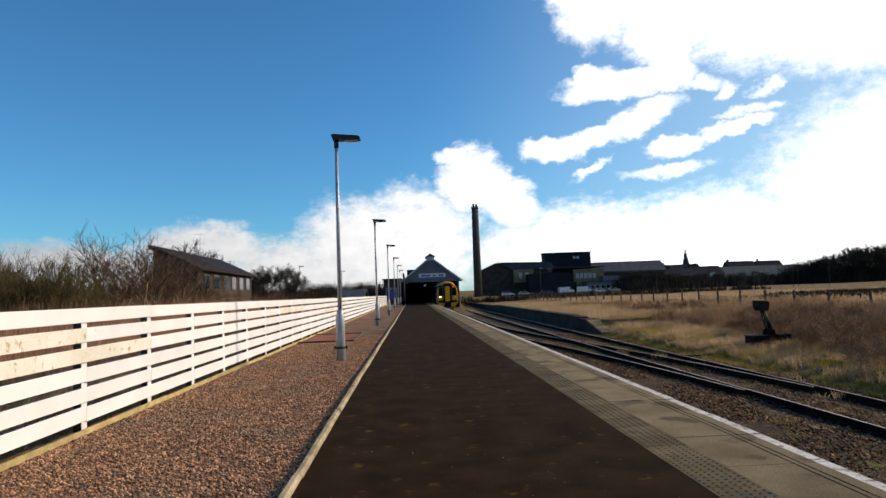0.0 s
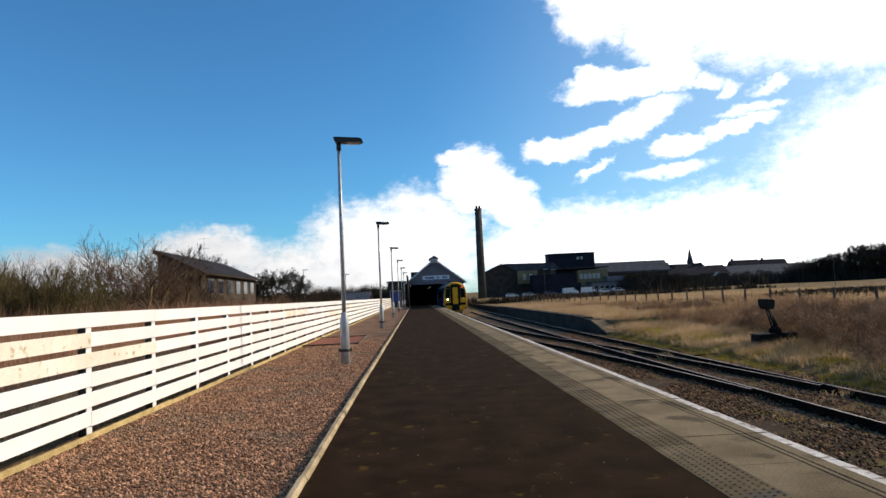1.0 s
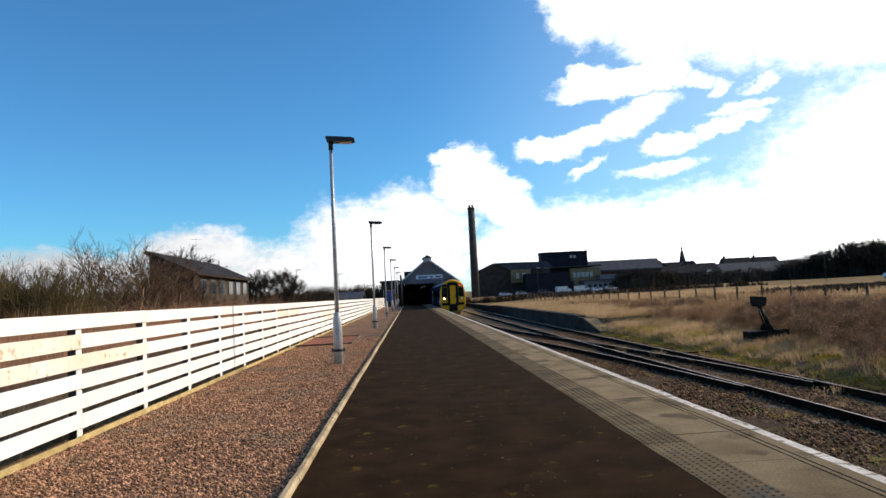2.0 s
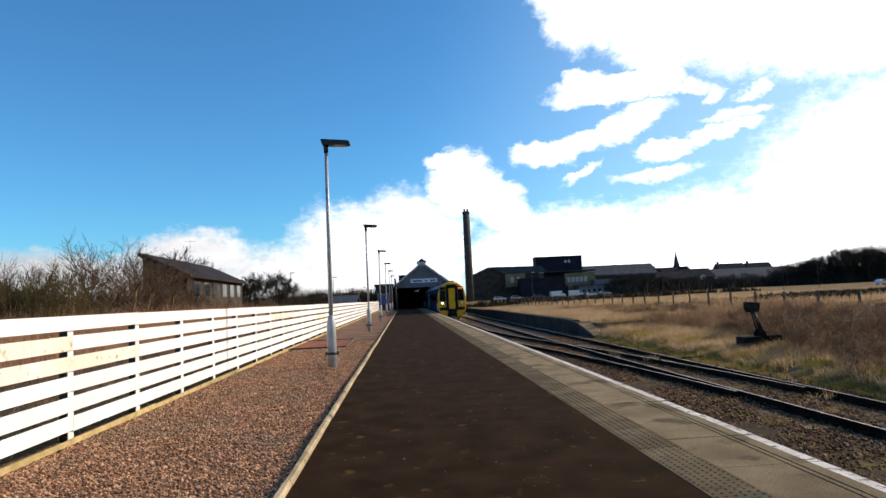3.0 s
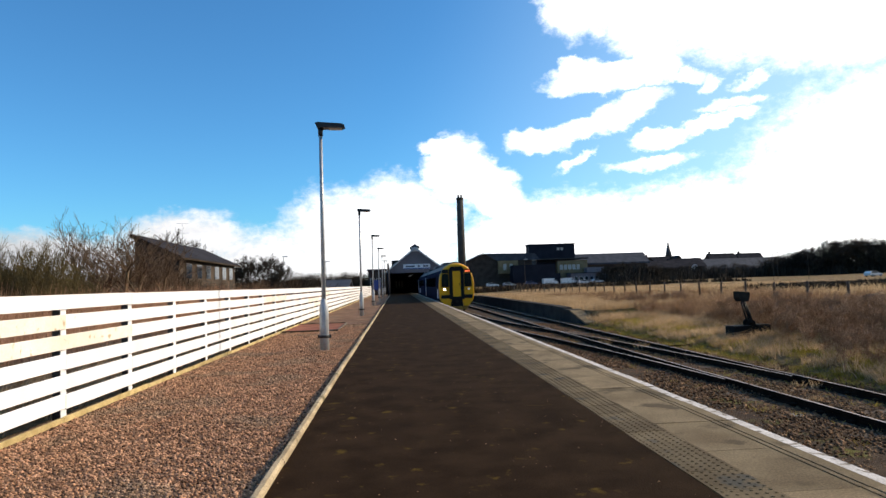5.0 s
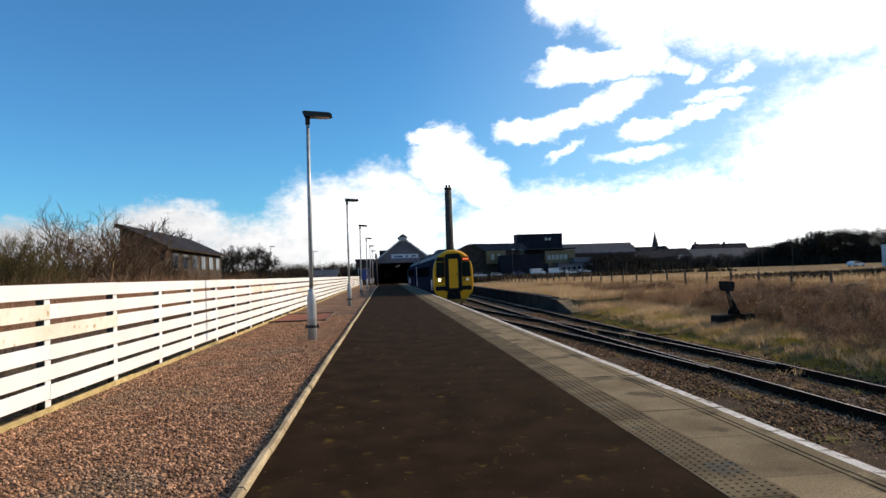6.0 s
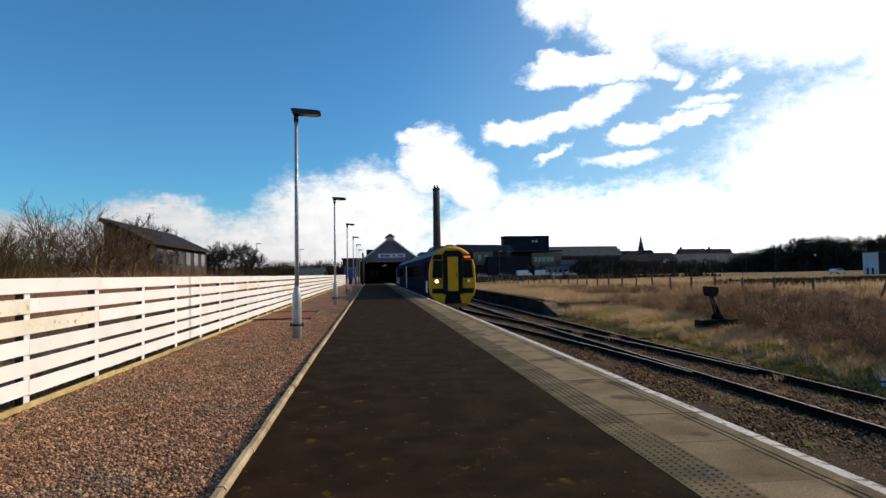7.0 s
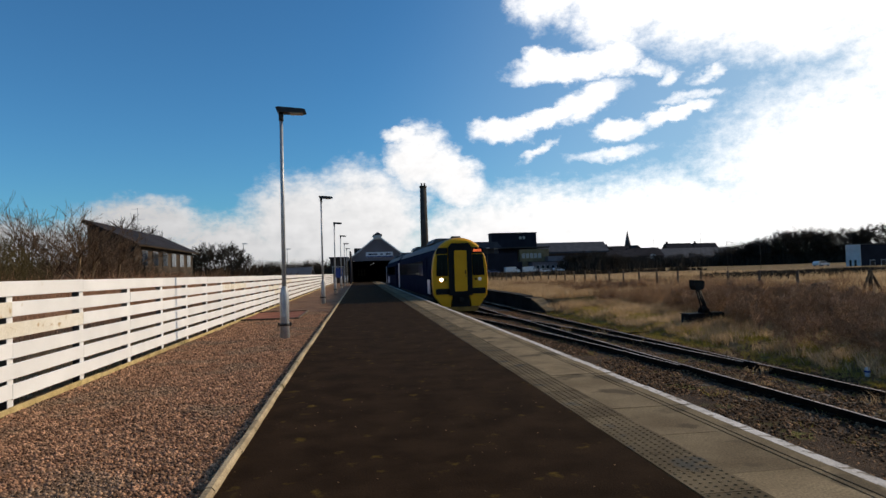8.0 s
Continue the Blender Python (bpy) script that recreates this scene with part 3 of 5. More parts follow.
SWING = [(8.0, 7.62), (12.0, 7.55), (16.0, 7.32), (20.0, 6.98), (24.0, 6.55), (28.0, 6.02), (32.0, 5.45), (36.0, 5.0), (40.0, 4.72), (46.0, 4.58), (60.0, 4.55)]
THROUGH = 7.62


def rail(points, name, label):
    """A flat-bottomed rail through (x, y)."""
    prof = [(-0.06, -0.15), (0.06, -0.15), (0.06, -0.137), (0.012, -0.12), (0.012, -0.045), (0.034, -0.035), (0.034, -0.008), (0.016, 0.0), (-0.020, 0.0), (-0.034, -0.008), (-0.034, -0.035), (-0.012, -0.045), (-0.012, -0.12), (-0.06, -0.137)]
    bm = bmesh.new()
    rows = [[bm.verts.new((x + a, y, RAIL_Z + fall(y) + b)) for a, b in prof] for x, y in points]
    for lo, hi in zip(rows, rows[1:]):
        for k in range(len(prof)):
            fc = bm.faces.new((lo[k], hi[k], hi[(k + 1) % len(prof)], lo[(k + 1) % len(prof)]))
            fc.material_index = 1 if k == 7 else 0
    bm.faces.new(rows[0])
    bm.faces.new(rows[-1][::-1])
    bmesh.ops.recalc_face_normals(bm, faces=bm.faces[:])
    return tagged(part(name, bm, [M_RAIL, M_RAILTOP]), label, "rail", "rails", kind="structure")


def make_track():
    label = "rusty steel rail with a polished running surface"
    ys = [-10 + 2.0 * i for i in range(62)]
    rail([(THROUGH - 0.755, y) for y in ys], "rail", label)
    rail([(THROUGH + 0.755, y) for y in ys], "rail", label)
    ys = [13.0 + 1.5 * i for i in range(72)]
    rail([(curve_x(y) - 0.755 + 0.02, y) for y in ys], "rail", label)
    rail([(curve_x(y) + 0.755 - 0.02, y) for y in ys], "rail", label)
    rng = random.Random(12)
    bm = box(-1.29, 1.29, -0.125, 0.125, -0.13, 0.0, 0.008)
    me = bpy.data.meshes.new("sleeper")
    bm.to_mesh(me)
    bm.free()
    me.materials.append(M_SLEEPER)
    track = tagged(new("track_sleepers"), "weathered timber sleepers under the rails", "sleepers", kind="structure")
    top = RAIL_Z - 0.15
    for i in range(120):
        y = 2.2 + 0.715 * i
        ob = new("sleeper", me)
        ob.parent = track
        ob.matrix_basis = pose(THROUGH + rng.uniform(-0.05, 0.05), y, top + fall(y) + 0.004, 0, rng.uniform(-0.3, 0.3), rng.uniform(-1.2, 1.2))
        if y > 22:
            ob = new("sleeper", me)
            ob.parent = track
            ob.matrix_basis = pose(curve_x(y) + rng.uniform(-0.04, 0.04), y + 0.03, top + fall(y), 0, 0, 4.0 if y < 36 else rng.uniform(-1, 1))
    chair = box(-0.1, 0.1, -0.07, 0.07, 0.0, 0.05, 0.01)
    cm = bpy.data.meshes.new("rail_chair")
    chair.to_mesh(cm)
    chair.free()
    cm.materials.append(M_RAIL)
    for i in range(50):
        y = 2.2 + 0.715 * i
        for s in (-1, 1):
            ob = new("rail_chair", cm)
            ob.parent = track
            ob.matrix_basis = pose(THROUGH + s * 0.755, y, top + fall(y) + 0.004)


make_track()


# ---------------------------------------------------------------- train
PROFILE = [(1.20, 0.80), (1.31, 1.05), (1.35, 1.50), (1.35, 2.00), (1.33, 2.45), (1.26, 2.85), (1.12, 3.20), (0.90, 3.47), (0.60, 3.66), (0.30, 3.76), (0.0, 3.79)]


def ring(bm, y, sx=1.0, drop=0.0, low=0.0):
    half = [(x * sx, z - drop * max(0.0, (z - 1.5) / 2.3) - low * max(0.0, (1.2 - z))) for x, z in PROFILE]
    pts = [(-x, z) for x, z in half] + [(x, z) for x, z in half[-2::-1]]
    return [bm.verts.new((x, y, z)) for x, z in pts]


def car_body(nose):
    """Body shell along y; bands of paint by height."""
    bm = bmesh.new()
    ys = [(0.0, 0.965, 0.20), (0.08, 0.99, 0.11), (0.3, 1.0, 0.04), (0.75, 1.0, 0.0)] if nose else [(0.0, 1.0, 0.0)]
    ys += [(y, 1.0, 0.0) for y in (3.0, 8.0, 13.0, 18.0)] + [(22.6, 1.0, 0.0)]
    rows = [ring(bm, y, s, d) for y, s, d in ys]
    n = len(rows[0])
    for (a, b), (ya, yb) in zip(zip(rows, rows[1:]), zip([q[0] for q in ys], [q[0] for q in ys][1:])):
        for k in range(n - 1):
            fc = bm.faces.new((a[k], b[k], b[k + 1], a[k + 1]))
            z = (a[k].co.z + a[k + 1].co.z) / 2
            fc.smooth = True
            fc.material_index = 0 if z < 3.1 else 1
            if nose and yb <= 0.36:
                fc.material_index = 2
        fc = bm.faces.new((a[0], a[n - 1], b[n - 1], b[0]))
        fc.material_index = 3
    bm.faces.new(rows[0][::-1]).material_index = 2 if nose else 3
    bm.faces.new(rows[-1]).material_index = 3
    bmesh.ops.recalc_face_normals(bm, faces=bm.faces[:])
    return bm


def face_panel(outline, y, depth=0.03):
    """A panel on the front: outline of (x, z), set proud of the front by depth."""
    bm = prism(outline, y - depth, y + 0.02)
    return bm


def rounded(x0, x1, z0, z1, r=0.08):
    pts = []
    for cx, cz, a0 in ((x1 - r, z0 + r, -90), (x1 - r, z1 - r, 0), (x0 + r, z1 - r, 90), (x0 + r, z0 + r, 180)):
        for k in range(4):
            a = radians(a0 + 30 * k)
            pts.append((cx + r * math.cos(a), cz + r * math.sin(a)))
    return pts


def disc(x, z, r, y, depth):
    return prism([(x + r * math.cos(k * math.pi / 8), z + r * math.sin(k * math.pi / 8)) for k in range(16)], y - depth, y + 0.01)


def make_car(nose, label):
    car = tagged(new("rail_car"), label, "train", "train cars")
    part("body", car_body(nose), [M_TRAINBLUE, M_TRAINROOF, M_YELLOW, M_BLACK], car)
    for s in (-1, 1):
        x = s * 1.352
        lo, hi = sorted((x - 0.006, x + 0.012 * s + 0.0))
        y = 3.9 if nose else 1.9
        while y < 21.5:
            part("side_window", box(lo, hi, y, y + 1.25, 1.95, 2.72, 0.0), M_GLASSBLACK, car, "dark side window")
            y += 1.5
        for dy in (2.2, 20.9):
            part("side_door", box(lo - 0.004, hi + 0.004, dy, dy + 1.2, 0.95, 2.9, 0.0), M_TRAINPALE if dy > 10 else M_TRAINBLUE, car, "sliding passenger door")
        part("sole_bar", box(min(s * 1.1, s * 1.24), max(s * 1.1, s * 1.24), 0.8, 22.4, 0.55, 0.86, 0.02), M_UNDER, car)
        # pale rectangle low on each side
        part("livery_panel", box(lo - 0.002, hi + 0.002, 0.9 if nose else 14.0, 2.0 if nose else 18.0, 1.05, 1.75), M_TRAINPALE, car, "pale panel low on the car side")
    part("underframe", box(-1.0, 1.0, 1.2, 22.0, 0.35, 0.85, 0.03), M_UNDER, car)
    part("roof_pod", prism([(-0.75, 3.68), (-0.6, 3.92), (0.6, 3.92), (0.75, 3.68)], 4.0, 7.5), M_TRAINROOF, car)
    part("roof_pod", prism([(-0.75, 3.68), (-0.6, 3.9), (0.6, 3.9), (0.75, 3.68)], 14.0, 17.5), M_TRAINROOF, car)
    for by in (3.6, 19.0):
        bogie = part("bogie", box(-1.05, 1.05, by - 1.6, by + 1.6, 0.32, 0.62, 0.04), M_UNDER, car)
        for wy in (by - 1.1, by + 1.1):
            part("wheelset", tube([(-0.85, wy, 0.42), (-0.72, wy, 0.42), (-0.71, wy, 0.42), (0.71, wy, 0.42), (0.72, wy, 0.42), (0.85, wy, 0.42)], [0.42, 0.42, 0.08, 0.08, 0.42, 0.42], 20), M_UNDER, bogie)
    if not nose:
        return car
    f = 0.0
    part("gangway_frame", face_panel([(-0.56, 0.98), (0.56, 0.98), (0.56, 3.28), (0.40, 3.47), (-0.40, 3.47), (-0.56, 3.28)], f, 0.13), M_BLACK, car, "black gangway surround")
    door = part("gangway_door", face_panel(rounded(-0.30, 0.30, 1.18, 3.12, 0.05), f - 0.11, 0.06), M_YELLOW, car, "yellow gangway door")
    part("handle", box(0.2, 0.25, -0.2, -0.165, 2.0, 2.18, 0.008), M_BLACK, door)
    for s in (-1, 1):
        a, b = sorted((s * 0.60, s * 1.17))
        part("windscreen", face_panel([(a, 1.92), (b, 1.92), (b - (0.06 if s > 0 else 0), 2.93), (a + (0.06 if s < 0 else 0), 2.93)], f, 0.035), M_GLASSBLACK, car, "dark windscreen")
        part("route_panel", face_panel([(a, 2.97), (b, 2.97), (b - (0.1 if s > 0 else 0), 3.26), (a + (0.1 if s < 0 else 0), 3.26)], f, 0.03), M_BLACK, car)
        part("wiper", box(s * 0.88 - 0.012, s * 0.88 + 0.012, -0.06, -0.04, 1.95, 2.6), M_BLACK, car)
        cl = part("lamp_cluster", face_panel(rounded(min(s * 0.68, s * 1.13), max(s * 0.68, s * 1.13), 1.62, 1.86, 0.06), f, 0.025), M_YELLOW, car)
        part("headlight", disc(s * 0.93, 1.74, 0.085, f - 0.025, 0.02), M_HEAD if s < 0 else M_HEAD_DIM, cl, "lit headlight")
        part("tail_light", disc(s * 0.74, 1.74, 0.05, f - 0.025, 0.015), M_BLACK, cl)
        part("bumper_band", face_panel(rounded(min(s * 0.54, s * 1.2), max(s * 0.54, s * 1.2), 1.04, 1.32, 0.05), f, 0.03), M_BLACK, car)
        part("lower_panel", prism([(s * 0.50, 0.46), (s * 0.43, 1.02), (s * 1.16, 1.02), (s * 1.08, 0.72), (s * 0.90, 0.46)], -0.02, 0.5), M_YELLOW, car)
    for k in range(4):
        part("destination_bar", face_panel([(0.66 + 0.1 * k, 3.05), (0.735 + 0.1 * k, 3.05), (0.735 + 0.1 * k, 3.17), (0.66 + 0.1 * k, 3.17)], f - 0.03, 0.012), M_DEST, car, "orange lit destination display bar")
    part("coupler_recess", box(-0.42, 0.42, -0.015, 0.4, 0.42, 1.0, 0.02), M_BLACK, car)
    part("coupler", tube([(0, 0.3, 0.78), (0, -0.28, 0.78)], [0.13, 0.11], 12), M_UNDER, car)
    part("plough", prism([(-0.72, 0.22), (-0.86, 0.44), (0.86, 0.44), (0.72, 0.22)], -0.1, 0.25), M_PLOUGH, car, "dirty yellow obstacle deflector")
    part("roof_horn", box(-0.22, 0.22, 0.9, 1.3, 3.74, 3.86, 0.03), M_BLACK, car)
    return car


M_PLOUGH = surface("dirty_yellow_plough", (0.22, 0.11, 0.02), (0.34, 0.18, 0.03), 3, 0.8, 0.1, 40, coord="object")
front_car = make_car(True, "two-car diesel train front car with yellow nose and dark blue sides")
rear_car = make_car(False, "dark blue rear car of the diesel train")

TRAIN_ROWS = [(0.0, 82.5), (0.5, 78.4), (1.0, 74.6), (1.5, 70.9), (3.0, 61.0), (3.5, 57.8), (4.5, 51.7), (6.0, 42.4), (6.5, 39.3), (7.0, 36.3), (7.5, 33.3), (8.0, 30.2)]


def train_x(y):
    return 4.57 + 0.24 * smooth(40, 30, y)


def motions():
    front, rear = [], []
    for t, y in TRAIN_ROWS:
        front.append((t, pose(train_x(y), y, RAIL_Z + fall(y), -0.2, 0, 0.6 * smooth(42, 30, y))))
        rear.append((t, pose(4.57 - 0.0, y + 23.2, RAIL_Z + fall(y + 23.2), -0.2, 0, 0)))
    walk(front_car, front)
    walk(rear_car, rear)


# ---------------------------------------------------------------- station shed
def make_shed():
    y, z0 = 100.0, fall(100) - 1.0
    shed = tagged(new("train_shed"), "old gabled railway train shed with mauve cladding and dark open end", "station")
    L, R, apex, eL = -1.25, 7.45, 6.75, 3.35
    mid = 3.05
    part("gable", prism([(L, 2.95), (R, 2.95), (R, eL + 0.1), (mid, apex - 0.1), (L, eL)], y, y + 0.3), M_CLAD, shed, "mauve boarded gable")
    for i in range(22):
        x = L + 0.3 + i * 0.39
        top = eL + (apex - eL) * (1 - abs(x - mid) / (R - mid)) - 0.25
        if top > 3.1:
            part("batten", box(x - 0.02, x + 0.02, y - 0.03, y, 2.97, top), M_CLAD, shed)
    for s, xe in ((-1, L - 0.5), (1, R + 0.5)):
        ze = eL - 0.38
        part("roof_slope", prism([(mid, apex), (mid, apex + 0.16), (xe, ze + 0.16), (xe, ze)], y - 0.4, y + 45), M_SLATE, shed)
        part("barge_board", prism([(mid, apex - 0.1), (mid, apex + 0.17), (xe, ze + 0.17), (xe, ze - 0.1)], y - 0.5, y - 0.404), M_PALE, shed)
    vent = part("roof_vent", prism([(mid - 0.55, apex - 0.5), (mid - 0.55, apex + 0.22), (mid + 0.55, apex + 0.22), (mid + 0.55, apex - 0.5)], y - 0.1, y + 6), M_PALE, shed, "pale roof vent")
    part("vent_roof", prism([(mid - 0.75, apex + 0.18), (mid, apex + 0.66), (mid + 0.75, apex + 0.18)], y - 0.3, y + 6.2), M_SLATE, vent)
    part("side_wall", box(L, L + 0.3, y + 0.3, y + 45, z0, 3.4), M_BRICK, shed)
    part("side_wall", box(R - 0.3, R, y + 0.3, y + 45, z0 - 0.6, 3.4), M_BRICK, shed)
    part("end_wall", box(L + 0.3, R - 0.3, y + 44, y + 44.3, z0, 6.5), M_BRICK, shed)
    for x in (-0.2, 0.45, 1.1):
        part("end_window", box(x, x + 0.35, y + 43.94, y + 43.996, 0.3, 1.9), M_PANE_LIT, shed)
    for yy in (4, 16, 28):
        part("strip_light", box(2.5, 2.75, y + yy + 8, y + yy + 8.2, 2.65, 2.70), M_STRIP, shed, "lit strip light")
    sign = part("sign_board", box(1.15, 5.35, y - 0.12, y - 0.04, 3.5, 4.28, 0.01), M_SIGN, shed, "long white name board")
    part("blue_band", box(1.17, 5.33, y - 0.128, y - 0.121, 3.52, 3.66), M_BLUE, sign)
    xx = 1.55
    for w in (0.28, 0.2, 0.12, 0.24, 0.22, 0.3, 0.2, 0.5, 0.22, 0.2, 0.55, 0.3, 0.12, 0.2, 0.2):
        if w < 0.4:
            part("letter_bar", box(xx, xx + w - 0.05, y - 0.128, y - 0.121, 3.82, 4.06), M_BLACKBAR, sign)
        xx += w * 0.9
    # columns and the dark station offices beside the platform
    for x, yy in ((-1.1, 88.0), (-1.1, 92.0), (-1.1, 96.0)):
        col = tagged(part("canopy_column", tube([(x, yy, fall(yy) - 0.1), (x, yy, fall(yy) + 4.4)], [0.11, 0.1], 10), M_NAVY), "dark painted iron column beside the platform", "column", "station columns")
    off = tagged(new("station_office"), "dark flat roofed station office beside the platform", "building")
    part("wall", box(-4.2, -1.6, 97, 118, z0, 3.4), M_BRICK, off)
    part("roof", box(-4.4, -1.45, 96.8, 118.2, 3.4, 3.6), M_SLATE, off)
    for wx in (-3.9, -3.0):
        w = part("window", box(wx, wx + 0.7, 96.96, 96.996, 0.7, 2.2), M_PALE, off)
        part("pane", box(wx + 0.06, wx + 0.64, 96.94, 96.958, 0.76, 2.14), M_PANE, w)
    bd = tagged(new("notice_board"), "blue station notice board on posts", "sign")
    part("panel", box(-2.9, -2.0, 79.97, 80.03, fall(80) + 0.9, fall(80) + 2.1, 0.01), M_BLUE, bd)
    for x in (-2.8, -2.1):
        part("post", tube([(x, 80.06, fall(80) - 0.2), (x, 80.06, fall(80) + 2.1)], [0.04, 0.04], 8), M_STEEL, bd)


M_STRIP = glowing("strip_light", (0.9, 0.95, 1.0), 0.6)
make_shed()


# ---------------------------------------------------------------- distant buildings
def windows(parent, x0, x1, y, z, w, h, n, mt=M_PANE):
    for i in range(n):
        x = x0 + (x1 - x0) * (i + 0.5) / n
        fr = part("window", box(x - w / 2 - 0.08, x + w / 2 + 0.08, y - 0.06, y - 0.004, z - 0.08, z + h + 0.08), M_PALE, parent)
        part("pane", box(x - w / 2, x + w / 2, y - 0.09, y - 0.064, z, z + h), mt, fr)


def gable_house(name, label, x0, x1, y0, y1, z0, eave, ridge, wall, roof, along="x", cat="building"):
    """A pitched building; along: the ridge's direction."""
    h = tagged(new(name), label, cat)
    part("wall", box(x0, x1, y0, y1, z0, eave), wall, h)
    if along == "x":
        m = (y0 + y1) / 2
        part("gable_wall", prism([(y0, eave), (y1, eave), (m, ridge - 0.15)], x0, x1, "x"), wall, h)
        for s, e in ((0, y0 - 0.5), (1, y1 + 0.5)):
            part("roof", prism([(m, ridge), (m, ridge + 0.2), (e, eave - 0.1), (e, eave - 0.3)], x0 - 0.4, x1 + 0.4, "x"), roof, h)
    else:
        m = (x0 + x1) / 2
        part("gable_wall", prism([(x0, eave), (x1, eave), (m, ridge - 0.15)], y0, y1), wall, h)
        for e in (x0 - 0.5, x1 + 0.5):
            part("roof", prism([(m, ridge), (m, ridge + 0.2), (e, eave - 0.1), (e, eave - 0.3)], y0 - 0.4, y1 + 0.4), roof, h)
    return h


GZ = -1.6


def make_far():
    # tall stack
    ch = tagged(new("chimney_stack"), "tall dark concrete boiler chimney stack", "chimney")
    part("shaft", tube([(22.85, 220, GZ), (22.85, 220, 30.0)], [1.45, 1.14], 14), M_CHIM, ch)
    part("cap", tube([(22.85, 220, 29.6), (22.85, 220, 30.3)], [1.25, 1.25], 12), M_CHIM, ch)
    for dx in (-0.5, 0.5):
        part("flue", tube([(22.85 + dx, 220, 30.3), (22.85 + dx, 220, 31.3)], [0.32, 0.32], 10), M_DARK, ch)
    # hospital blocks
    a = tagged(new("hospital_wing"), "dark building wing with a grey pitched roof and tan end wall", "building")
    part("wall", prism([(25.6, GZ), (49.5, GZ), (49.5, 8.2), (25.6, 8.2)], 230, 245), M_BRICK, a)
    part("gable_wall", prism([(25.6, 8.2), (49.5, 8.2), (45.0, 10.5), (32.0, 10.9)], 230.0, 245), M_BRICK, a)
    part("roof", prism([(32.0, 11.0), (50.5, 10.7), (52.5, 8.3), (36.5, 8.3)], 229.4, 229.9), M_SLATE, a)
    part("roof", prism([(31.6, 10.9), (32.0, 11.3), (25.0, 8.2), (25.0, 7.8)], 229.5, 245), M_SLATE, a)
    part("end_block", box(36.8, 44.0, 228, 229.4, 3.5, 8.2), M_RENDER_TAN, a, "tan brick projecting end")
    windows(a, 38.0, 42.6, 228, 5.0, 0.9, 1.9, 2, M_PANE_LIT)
    part("porch", box(41.0, 56.0, 222, 229, GZ, 6.3), M_NAVY, a)
    t = tagged(new("tower_block"), "square navy clad tower block", "building")
    part("wall", box(54.9, 74.1, 260, 266, GZ, 15.2), M_NAVY, t)
    part("parapet", box(54.7, 74.3, 259.8, 266.2, 15.2, 15.6), M_NAVY, t)
    windows(t, 66.5, 69.5, 260, 12.9, 0.8, 0.9, 2, M_PANE_LIT)
    m = tagged(new("hospital_block"), "tan brick flat roofed block with white windows", "building")
    part("wall", box(55.0, 62.6, 247, 259, GZ, 8.6), M_NAVY, m)
    part("front_wall", box(62.6, 74.4, 244, 259, GZ, 8.0), M_RENDER_TAN, m)
    part("roof", box(54.5, 74.8, 243.6, 259, 8.6, 9.0), M_DARK, m)
    windows(m, 63.2, 71.5, 244, 4.6, 1.0, 1.7, 5, M_PANE_LIT)
    windows(m, 55.6, 62.0, 247, 4.6, 0.9, 1.7, 3)
    part("podium", box(44.0, 62.0, 238, 244, GZ, 3.2), M_NAVY, m)
    r = tagged(new("long_hall"), "long dark hall with a grey metal roof", "building")
    part("wall", box(75.0, 107.0, 266, 274, GZ, 6.6), M_BRICK, r)
    part("roof", prism([(265.2, 6.5), (265.2, 7.2), (272, 11.4), (275, 6.8), (275, 6.5)], 74.4, 108, "x"), M_SLATE, r)
    w = tagged(new("white_annexe"), "low white annexe with a row of windows", "building")
    part("wall", box(66.0, 79.5, 238, 246, GZ, 2.9), M_CLAD, w)
    part("upper_storey", box(72.9, 79.5, 240, 246, 2.9, 5.0), M_CLAD, w)
    part("roof", box(65.7, 79.8, 237.7, 246.2, 2.9, 3.1), M_DARK, w)
    windows(w, 67.0, 79.0, 238, 0.4, 1.2, 1.2, 6)
    # town to the east
    for x, y, wd, dp, e, rg, al in ((110, 290, 22, 14, 4.5, 7.8, "x"), (134, 300, 16, 12, 5.0, 8.8, "x"), (128, 330, 12, 14, 6, 10.5, "y"), (152, 330, 14, 14, 5.5, 9.5, "y"), (170, 420, 18, 14, 8, 13.5, "x"), (190, 430, 12, 14, 8, 14, "y"), (225, 440, 20, 14, 9, 15, "x"), (252, 450, 18, 12, 9, 15, "x"), (205, 500, 30, 12, 7, 12, "x")):
        h = gable_house("town_house", "dark stone town house with a slate roof", x, x + wd, y, y + dp, GZ, e, rg, M_BRICK, M_SLATE_DARK, al, "house")
        part("chimney", box(x + 1, x + 2.2, y + dp / 2 - 0.5, y + dp / 2 + 0.5, rg - 1.0, rg + 1.6), M_BRICK, h)
        windows(h, x + 1, x + wd - 1, y, e - 2.6, 1.0, 1.5, 3)
    gable_house("warehouse", "long low warehouse with a grey roof", 158, 204, 318, 336, GZ - 2, 3.2, 8.6, M_NAVY, M_SLATE, "x")
    sp = tagged(new("church"), "distant dark church with a tall pointed spire", "church")
    part("tower", box(217.5, 224.5, 500, 507, GZ, 12.0), M_BRICK, sp)
    part("spire", tube([(221, 503.5, 12.0), (221, 503.5, 28.5)], [3.6, 0.12], 8), M_SLATE, sp)
    part("nave", prism([(224.5, GZ), (224.5, 6.5), (232, 11.0), (239.5, 6.5), (239.5, GZ)], 502, 530), M_BRICK, sp)
    ds = tagged(new("satellite_dish"), "white dish aerial on a short mast", "dish")
    part("bowl", tube([(139, 289, 4.0), (139, 288.4, 4.0)], [0.3, 1.6], 16), M_PALE, ds)
